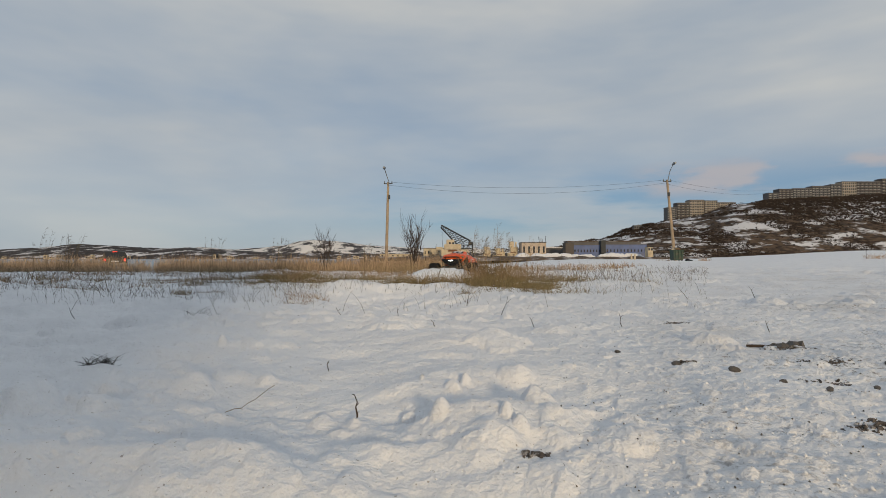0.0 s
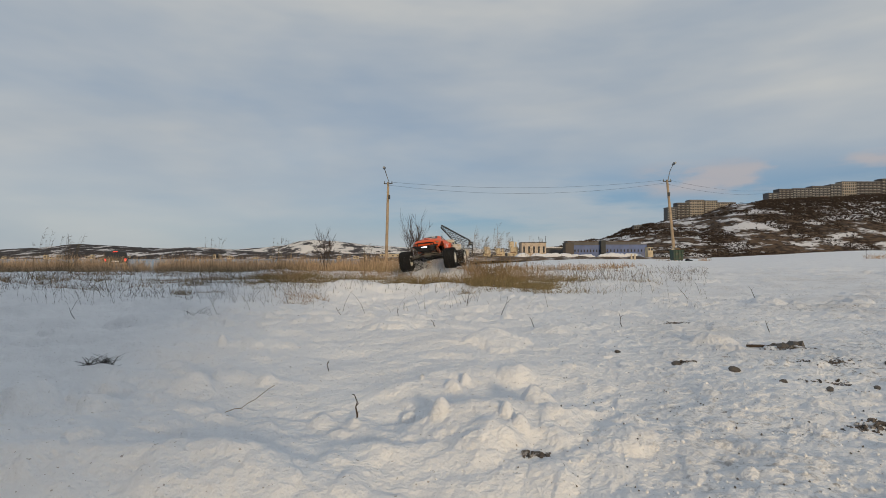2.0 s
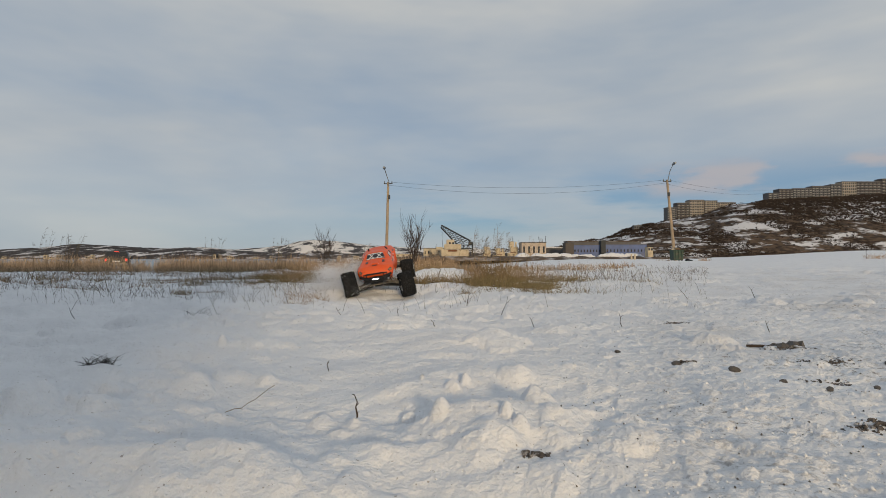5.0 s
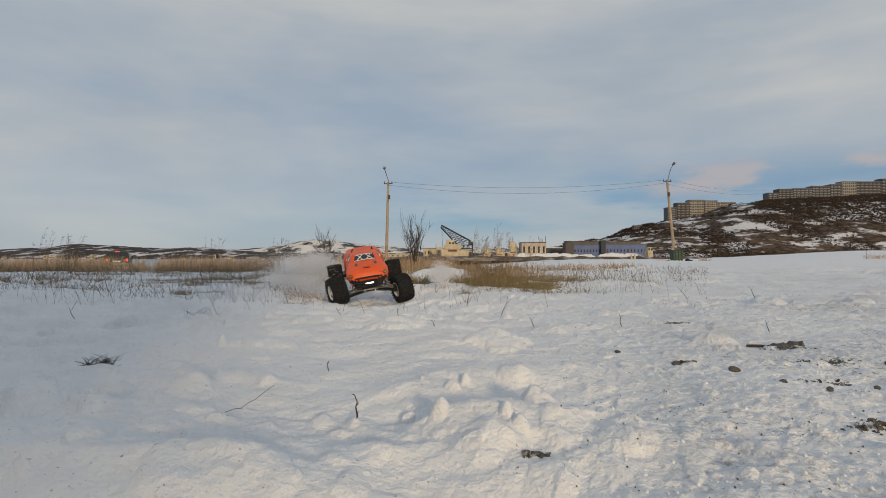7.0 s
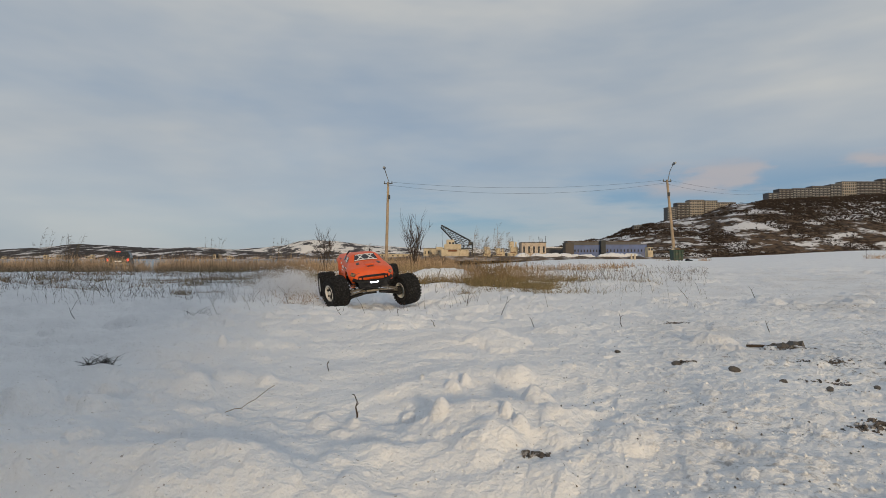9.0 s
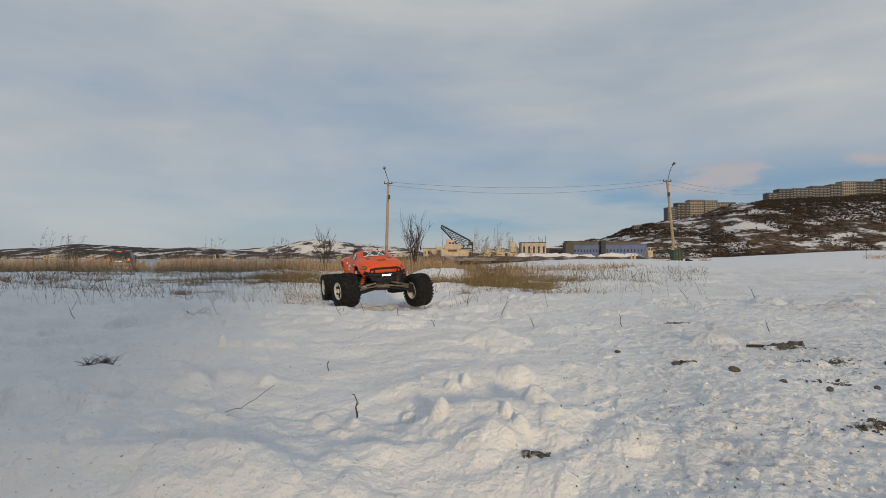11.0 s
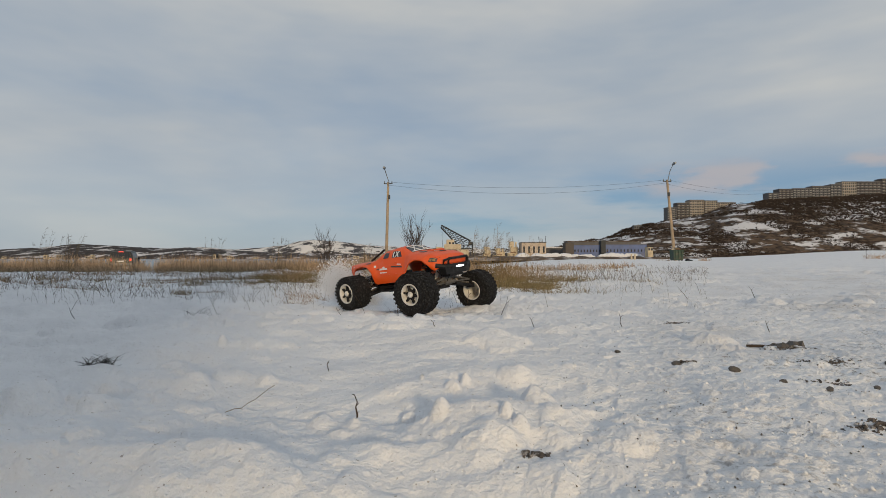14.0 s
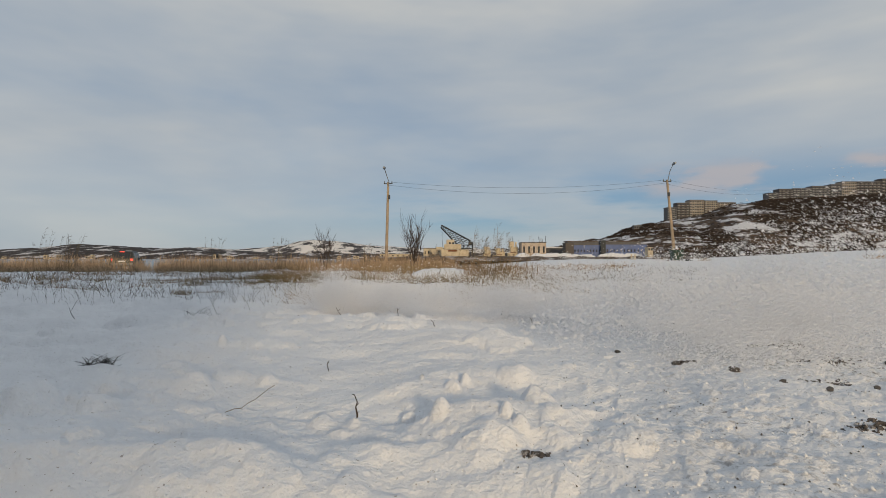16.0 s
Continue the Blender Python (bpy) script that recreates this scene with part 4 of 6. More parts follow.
# ---- SUV on the shore track ----
def build_suv():
    car = tagged(new("suv"), "dark estate car with lit red tail lamps on a snowy track", "car")
    bm = bmesh.new()
    # x forward, rear at -2.2
    prof = [(-2.2, 0.42), (-2.25, 0.75), (-2.2, 1.02), (-1.95, 1.68), (-1.6, 1.74), (0.4, 1.72), (1.0, 1.12), (2.1, 0.95), (2.25, 0.7), (2.2, 0.40)]
    rows = []
    for y, k, dz in ((-0.90, 0.97, 0), (-0.86, 1.0, 0), (0, 1.01, 0.02), (0.86, 1.0, 0), (0.90, 0.97, 0)):
        row = []
        for x, z in prof:
            yy = y * (1 - 0.22 * max(0, (z - 1.02) / 0.72))
            row.append(bm.verts.new((x * k, yy, z + (dz if z > 0.9 else 0))))
        rows.append(row)
    for a, b in zip(rows, rows[1:]):
        for k in range(len(prof)):
            bm.faces.new((a[k], a[(k + 1) % len(prof)], b[(k + 1) % len(prof)], b[k]))
    bm.faces.new(rows[0])
    bm.faces.new(rows[-1][::-1])
    body = part("body", bm, M_CAR, car)
    bm = bmesh.new()
    box(bm, (-2.125, 0, 1.36), (0.05, 1.25, 0.50), Matrix.Rotation(0.36, 3, 'Y'))
    part("rear_window", bm, M_CARGLASS, body, "dark rear window")
    for s in (-1, 1):
        for x0, x1 in ((-1.75, -1.0), (-0.9, -0.1), (0.0, 0.75)):
            bm = bmesh.new()
            box(bm, ((x0 + x1) / 2 - 0.05, s * 0.815, 1.36), (x1 - x0, 0.04, 0.42), Matrix.Rotation(s * 0.25, 3, 'X'))
            part("side_window", bm, M_CARGLASS, body, "dark side window")
        bm = bmesh.new()
        box(bm, (-2.20, s * 0.72, 0.98), (0.12, 0.15, 0.22))
        part("tail_lamp", bm, M_TAIL, body, "lit red tail lamp")
        bm = bmesh.new()
        box(bm, (0.75, s * 0.98, 1.10), (0.12, 0.20, 0.14))
        part("wing_mirror", bm, M_CAR, body)
    bm = bmesh.new()
    box(bm, (-2.02, 0, 1.66), (0.08, 0.34, 0.06))
    part("brake_lamp", bm, M_TAIL, body, "lit red high brake lamp")
    bm = bmesh.new()
    box(bm, (-2.26, 0, 0.62), (0.14, 1.7, 0.16))
    part("rear_bumper", bm, M_STEEL, body, "dull rear bumper strip")
    bm = bmesh.new()
    box(bm, (-2.27, 0, 0.86), (0.02, 0.52, 0.11))
    part("number_plate", bm, M_DECAL, body, "pale number plate")
    data = None
    for x in (-1.35, 1.4):
        for s in (-1, 1):
            if data is None:
                bm = bmesh.new()
                lathe_y(bm, [(-0.11, 0.18), (-0.11, 0.33), (-0.08, 0.355), (0.08, 0.355), (0.11, 0.33), (0.11, 0.18)], 20, True)
                w = part("wheel", bm, M_RUBBER, car)
                data = w.data
            else:
                w = part("wheel", None, None, car, data=data)
            w.location = (x, s * 0.80, 0.355)
    return car


SUV = build_suv()


def motions():
    rows = [(r[0], truck_pose(r)) for r in TRUCK_ROWS]
    walk(TRUCK, rows)
    # wheels: roll with the way gone, the rear pair spinning faster in the snow
    ts = [r[0] for r in TRUCK_ROWS]
    xs, ys = [r[1] for r in TRUCK_ROWS], [r[2] for r in TRUCK_ROWS]
    way = [0.0]
    for i in range(1, len(ts)):
        way.append(way[-1] + math.hypot(xs[i] - xs[i - 1], ys[i] - ys[i - 1]))
    steps = [round(k * 0.1, 3) for k in range(150)] + [round(15.0 + k / 30, 4) for k in range(31)]
    for key, (wheel, wx, wy, sy) in WHEELS.items():
        front, spin, last, out = key[0] == "f", 0.0, 0.0, []
        for k, t in enumerate(steps):
            gone = float(np.interp(t, ts, way))
            turn = math.degrees((gone - last) / TYRE_R) if k else 0
            last = gone
            if not front:
                turn += (22 if t < 15.2 else 30) if k else 0
            spin += min(turn, 80)
            steer = float(np.interp(t, [a for a, _ in STEER], [b for _, b in STEER])) if front else 0
            drop = float(np.interp(t, [r[0] for r in TRAVEL], [r[1 + ("fr", "fl", "rr", "rl").index(key)] for r in TRAVEL]))
            flip = 180 if sy > 0 else 0
            q = pose(wx, wy, AXLE_Z + drop, 0, 0, steer + flip) @ pose(0, 0, 0, 0, spin if sy < 0 else -spin, 0)
            out.append((t, q))
        walk(wheel, out)
    zc = -0.82
    walk(SUV, [(0.0, pose(-28.3, 45.6, zc, 0, 0, 121)), (8.0, pose(-28.1, 45.9, zc, 0, 0, 117)), (16.0, pose(-27.7, 46.3, zc, 0, 0, 111))])
    for ob, rows in SPRAY_ROWS:
        walk(ob, rows)


SPRAY_ROWS = []


# ---- water, quay, hills ----
def q_interp(table, q):
    return np.interp(q, [a for a, _ in table], [b for _, b in table])


def build_water():
    bm = bmesh.new()
    g = [[bm.verts.new((x, y, -1.95)) for x in (-4000, -600, -60, 40)] for y in (60, 400, 1500, 4600)]
    for i in range(3):
        for j in range(3):
            bm.faces.new((g[i][j], g[i][j + 1], g[i + 1][j + 1], g[i + 1][j]))
    tagged(part("water", bm, M_WATER), "grey-blue calm bay water", "water", kind="structure")


def hill_sheet(name, label, table, q0, q1, y0, y1, nq, ny, base, rough, material, power=1.0, k=20):
    """A hillside: the crest's height is the tangent of its elevation times its distance."""
    Q = np.linspace(q0, q1, nq)
    S = np.linspace(0, 1.25, ny)
    QQ, SS = np.meshgrid(Q, S)
    Y = y0 + (y1 - y0) * SS
    X = QQ * Y
    crest = q_interp(table, QQ) * y1
    f = np.where(SS < 1, np.clip(SS, 0, 1) ** power * (1.6 - 0.6 * np.clip(SS, 0, 1)), 1 - (SS - 1) * 1.2)
    Z = base + crest * f + rough * fbm(X / (rough * 9), Y / (rough * 14), 4, k) * np.clip(SS * 3, 0, 1)
    V = np.stack([X.ravel(), Y.ravel(), Z.ravel()], 1)
    i, j = np.meshgrid(np.arange(ny - 1), np.arange(nq - 1), indexing='ij')
    F = np.stack([i * nq + j, i * nq + j + 1, (i + 1) * nq + j + 1, (i + 1) * nq + j], -1).reshape(-1, 4)
    ob = new(name, mesh_np(name, V, F, material, True))
    tagged(ob, label, "hill", kind="structure")

    def height(q, y):
        s = (y - y0) / (y1 - y0)
        c = q_interp(table, q) * y1
        ff = np.clip(s, 0, 1) ** power * (1.6 - 0.6 * np.clip(s, 0, 1))
        x = q * y
        return base + c * ff + rough * fbm(x / (rough * 9), y / (rough * 14), 4, k) * np.clip(s * 3, 0, 1)
    return height


def build_hills():
    near = ((-1.6, 0.014), (-0.84, 0.0175), (-0.76, 0.021), (-0.69, 0.0285), (-0.62, 0.0255), (-0.55, 0.020), (-0.48, 0.0215), (-0.44, 0.0175), (-0.38, 0.0145), (-0.30, 0.011), (-0.2, 0.010), (0.0, 0.011), (0.5, 0.012))
    hill_sheet("hill_far_shore", "dark snow-streaked far shore hills", near, -1.6, 0.5, 2500, 3300, 300, 26, -3, 9, M_FAR, 0.8, 21)
    far = ((-1.6, 0.01), (-0.52, 0.016), (-0.46, 0.022), (-0.40, 0.018), (-0.34, 0.021), (-0.30, 0.026), (-0.275, 0.033), (-0.25, 0.0365), (-0.22, 0.0345), (-0.19, 0.0325), (-0.16, 0.0275), (-0.12, 0.024), (-0.05, 0.020), (0.1, 0.019), (0.2, 0.023), (0.27, 0.030), (0.34, 0.034), (0.5, 0.03))
    hill_sheet("hill_snowy_fell", "snow-covered rounded fell with dark scrub", far, -1.6, 0.5, 3500, 4300, 300, 26, -3, 10, M_FELL, 0.8, 27)
    side = ((0.14, 0.012), (0.20, 0.020), (0.24, 0.026), (0.30, 0.037), (0.36, 0.058), (0.42, 0.072), (0.49, 0.080), (0.55, 0.100), (0.63, 0.110), (0.75, 0.117), (0.84, 0.122), (1.1, 0.140), (1.6, 0.12))
    return hill_sheet("hill_side", "brown scrubby hillside with snow patches", side, 0.14, 1.6, 540, 760, 520, 120, 0.6, 5.0, M_HILL, 0.95, 33)


M_FELL = hill_mat("snowy_fell", (0.06, 0.055, 0.058), (0.09, 0.075, 0.07), (0.80, 0.74, 0.68), 0.49, 0.011)
def build_shade_wall():
    """An unseen wall added behind the camera to shade one side of the snow."""
    bm = bmesh.new()
    box(bm, (-8.72, -6.6, 2.0), (20.0, 1.2, 5.2))
    tagged(part("shade_wall", bm, M_GREYWALL), "unseen grey wall added to shade one side of the snow", "wall", kind="structure")


build_shade_wall()
build_water()
HILL_Z = build_hills()


def build_scrub():
    """Bare bushes and birches over the hillside, too many to count."""
    rs = np.random.RandomState(5)
    n = 40000
    q = rs.uniform(0.22, 1.0, n)
    s = rs.rand(n) ** 1.3
    y = 542 + 215 * s
    x = q * y
    up = np.clip(s, 0, 1) ** 0.95 * (1.6 - 0.6 * s) * 760 / y
    belt = 0.50 * sstep(0.58, 0.64, q) * sstep(0.62, 0.80, up)
    thick = fbm(x / 34, y / 45, 4, 41) + belt - 0.10 * sstep(0.60, 0.66, q) * (1 - sstep(0.5, 0.7, up))
    thick = thick - 0.22 * np.exp(-((q - 0.56) / 0.05) ** 2) * sstep(0.7, 0.85, up)
    keep = (thick + 0.35 * (rs.rand(n) - 0.5) > 0.03) | ((s < 0.03) & (rs.rand(n) < 0.6)) | (rs.rand(n) < 0.03)
    q, s, y, x = q[keep], s[keep], y[keep], x[keep]
    z = HILL_Z(q, y)
    m = len(q)
    size = (0.6 + 2.0 * rs.rand(m) ** 1.8) * (0.75 + 0.6 * s)
    V, F = [], []
    for i in range(m):
        for b in range(9):
            a = rs.uniform(0, 6.283)
            l = size[i] * rs.uniform(0.5, 1.15)
            r = size[i] * rs.uniform(0.1, 0.85)
            p = np.array([x[i] + math.cos(a) * r * 0.5, y[i] + math.sin(a) * r * 0.5, z[i] - 0.3])
            t = p + np.array([math.cos(a) * r * 0.6, math.sin(a) * r * 0.6, l])
            w = 0.13 * size[i] * rs.uniform(0.5, 1.2)
            c = (p + t) / 2 + np.array([w, 0, 0.1 * l])
            d = (p + t) / 2 - np.array([w, 0, -0.1 * l])
            k = len(V)
            V += [p, c, t, d]
            F.append((k, k + 1, k + 2, k + 3))
    tagged(new("scrub", mesh_np("scrub", np.array(V), F, M_SCRUB)), "leafless dark scrub and birches on the hillside", "bushes", kind="stuff")


build_scrub()


# ---- buildings ----
M_BALCONY = mat("pale_balcony", (0.42, 0.40, 0.37), 0.8, var=0.4, scale=0.2)


def pane_mesh(w, h, d, name):
    bm = bmesh.new()
    box(bm, (0, 0, 0), (w, d, h))
    me = bpy.data.meshes.new(name)
    bm.to_mesh(me)
    bm.free()
    me.materials.append(M_GLASS)
    return me


def building(name, label, q0, q1, y, z0, height, depth, wall_mat, floors, cols, roof_mat=M_ROOFSNOW, turn=0.0, group="", ww=0.58, hh=0.52, wall_name="wall", roof=True, balcony=False):
    """A house with walls, parapet roof and a window in each bay of each storey, its front towards -y."""
    x0, x1 = q0 * y, q1 * y
    w = x1 - x0
    b = tagged(new(name), label, "building", group)
    b.location = ((x0 + x1) / 2, y, z0)
    b.rotation_euler = (0, 0, radians(turn))
    bm = bmesh.new()
    box(bm, (0, depth / 2, height / 2 - 2), (w, depth, height + 4))
    bmesh.ops.bevel(bm, geom=bm.edges[:], offset=0.04 * height ** 0.5, segments=1, affect='EDGES')
    part(wall_name, bm, wall_mat, b)
    if roof:
        bm = bmesh.new()
        box(bm, (0, depth / 2, height + 0.02 * height), (w * 1.015, depth * 1.03, 0.035 * height + 0.1))
        part("roof", bm, roof_mat, b)
    if floors:
        fw, fh = w / cols, height / floors
        me = pane_mesh(fw * ww, fh * hh, 0.3, "window")
        for i in range(cols):
            for j in range(floors):
                o = part("window", None, None, b, data=me)
                o.location = (-w / 2 + (i + 0.5) * fw, -0.05, (j + 0.55) * fh)
        if balcony:
            bm = bmesh.new()
            box(bm, (0, 0, 0), (fw * 0.8, 0.9, fh * 0.30))
            bal = bpy.data.meshes.new("balcony")
            bm.to_mesh(bal)
            bm.free()
            bal.materials.append(M_BALCONY)
            for i in range(0, cols, 2):
                for j in range(floors):
                    o = part("balcony", None, None, b, data=bal)
                    o.location = (-w / 2 + (i + 0.5) * fw, -0.4, (j + 0.2) * fh)
    return b


M_PINK = mat("faded_plaster", (0.60, 0.50, 0.41), 0.8, var=0.25, scale=0.5, dirt=(0.36, 0.27, 0.20), dscale=0.4, damount=0.6)


def px_z(p, y):
    """Height above the plan of what stands p units of a 934th over eye level at distance y."""
    return 0.27 + p / 934.4 * y


def build_town():
    y = 770
    for q0, q1, top, bot, m, cols, lab in (
            (0.426, 0.4435, 90, 62, M_GREYWALL, 4, "grey nine-storey block on the hill"), (0.4445, 0.4665, 98, 66, M_PANELD, 5, "brown nine-storey block catching low sun"),
            (0.468, 0.495, 103, 70, M_PANEL, 6, "pale panel block catching low sun"), (0.4965, 0.521, 102, 74, M_PANEL, 6, "pale panel block catching low sun"), (0.5225, 0.556, 99, 78, M_PANEL, 8, "pale panel block catching low sun")):
        building("apartment_building", lab, q0, q1, y, px_z(bot, y), (top - bot) / 934.4 * y, 14, m, 7, cols, M_GREYWALL, 0, "hilltop blocks", balcony=True)
    for q0, q1, top, bot, m, cols, lab in (
            (0.618, 0.6375, 116, 100, M_GREYWALL, 4, "low dark panel block on the hill"), (0.638, 0.664, 123, 103, M_PANELD, 7, "brown panel block on the hill"), (0.665, 0.70, 124, 104, M_GREYWALL, 9, "long grey panel block on the hill"),
            (0.701, 0.735, 128, 106, M_GREYWALL, 9, "long grey panel block on the hill"), (0.736, 0.757, 131, 107, M_GREYWALL, 6, "long grey panel block on the hill"),
            (0.758, 0.785, 136, 110, M_PANEL, 7, "pale panel block catching low sun"), (0.786, 0.833, 136, 112, M_PANELD, 12, "long brown panel block on the hill"), (0.834, 0.88, 141, 114, M_PANELD, 12, "long brown panel block on the hill")):
        building("apartment_building", lab, q0, q1, y, px_z(bot, y), (top - bot) / 934.4 * y, 14, m, 5, cols, M_GREYWALL, 0, "hilltop blocks", 0.55, 0.5, balcony=True)
    building("apartment_building", "small orange-brown house below the blocks", 0.716, 0.731, 745, px_z(100, 745), 8, 8, M_RUST, 2, 3, M_GREYWALL, group="hilltop blocks")
    building("house", "small grey house on the ridge", 0.362, 0.376, 700, px_z(52, 700), 5, 6, M_GREYWALL, 1, 3, M_GREYWALL)
    # harbour sheds
    y = 250
    z = 0.6
    building("harbour_house", "cream two-storey harbour building with dark windows", 0.149, 0.1955, y, z, px_z(28, y) - z, 9, M_PINK, 1, 5, M_GREYWALL, ww=0.34, hh=0.42)
    building("low_shed", "long low grey shed with snowy roof", 0.196, 0.238, 262, z, px_z(19, 262) - z, 10, M_GREYWALL, 0, 0)
    building("blue_shed", "long blue clad industrial shed", 0.247, 0.300, 246, z, px_z(24, 246) - z, 10, M_BLUE, 1, 9, M_GREYWALL, ww=0.35, hh=0.2)
    building("blue_shed", "long blue clad industrial shed", 0.308, 0.386, 248, z, px_z(25, 248) - z, 10, M_BLUE, 1, 12, M_GREYWALL, ww=0.3, hh=0.18)
    building("shed", "dark brown shed behind the blue ones", 0.236, 0.375, 275, z, px_z(30, 275) - z, 8, M_GREYWALL, 0, 0, M_MUD)
    building("boiler_house", "narrow dark tower between the sheds", 0.2995, 0.3085, 244, z, px_z(31, 244) - z, 4, M_DARKSTEEL, 0, 0, M_DARKSTEEL)
    building("shed", "narrow brown end shed", 0.232, 0.248, 244, z, px_z(27, 244) - z, 6, M_PANELD, 0, 0, M_GREYWALL)
    building("kiosk", "small cream kiosk with a window", 0.388, 0.398, 206, px_z(12, 206), 1.8, 3, M_CREAM, 1, 2, M_DARKSTEEL)
    building("harbour_house", "low cream quay building", -0.037, 0.002, 262, z, px_z(18, 262) - z, 8, M_CREAM, 1, 6, M_GREYWALL, ww=0.3, hh=0.3)
    building("shed", "low cream waterside shed", -0.12, -0.06, 262, z, px_z(8, 262) - z, 8, M_CREAM, 1, 6, M_GREYWALL, ww=0.3, hh=0.3)
    # small houses on the far shore
    rs = random.Random(4)
    for q in (-0.836, -0.822, -0.757, -0.747, -0.733, -0.677, -0.668, -0.60, -0.436, -0.43, -0.408, -0.40, -0.36, -0.33, -0.20, -0.17, -0.15):
        h = rs.uniform(9, 22)
        building("shore_house", "small pale house on the far shore", q, q + rs.uniform(0.004, 0.012), 2490, -2, h, 14, M_CREAM if rs.random() < 0.7 else M_PANEL, 1, 2, M_GREYWALL if rs.random() < 0.5 else M_ROOFSNOW, group="far shore houses")


build_town()


def build_quay():
    bm = bmesh.new()
    n = 60
    rs = random.Random(8)
    q0, q1 = -0.12, 0.47
    prof = ((196, -0.6), (199, 0.55), (203, 1.0), (212, 0.75), (300, 0.6), (420, 0.6), (420, -3))
    rows = []
    for i in range(n + 1):
        q = q0 + (q1 - q0) * i / n
        rows.append([bm.verts.new((q * 215, y, z + (rs.uniform(-0.25, 0.35) if z > 0 and y < 210 else 0))) for y, z in prof])
    for a, b in zip(rows, rows[1:]):
        for k in range(len(prof) - 1):
            bm.faces.new((a[k], b[k], b[k + 1], a[k + 1]))
    tagged(part("quay", bm, M_MUD), "brown earth embankment with snow along the harbour", "embankment", kind="structure")
    # ploughed snow heaps
    for i in range(26):
        q = rs.uniform(0.15, 0.37)
        bm = bmesh.new()
        bmesh.ops.create_icosphere(bm, subdivisions=3, radius=1.0)
        s = (rs.uniform(1.8, 4.0), 1.6, rs.uniform(0.8, 1.7))
        k = rs.uniform(0, 50)
        for v in bm.verts:
            f = 1 + 0.35 * noise.noise(v.co * 2 + Vector((k, 0, 0)))
            v.co = Vector((v.co.x * s[0] * f, v.co.y * s[1] * f, v.co.z * s[2] * f))
        o = tagged(part("ploughed_snow", bm, M_ROOFSNOW, smooth=True), "ploughed heap of snow on the embankment", "snow heap", "ploughed snow heaps")
        o.location = (q * 214, 214, 0.9)


build_quay()


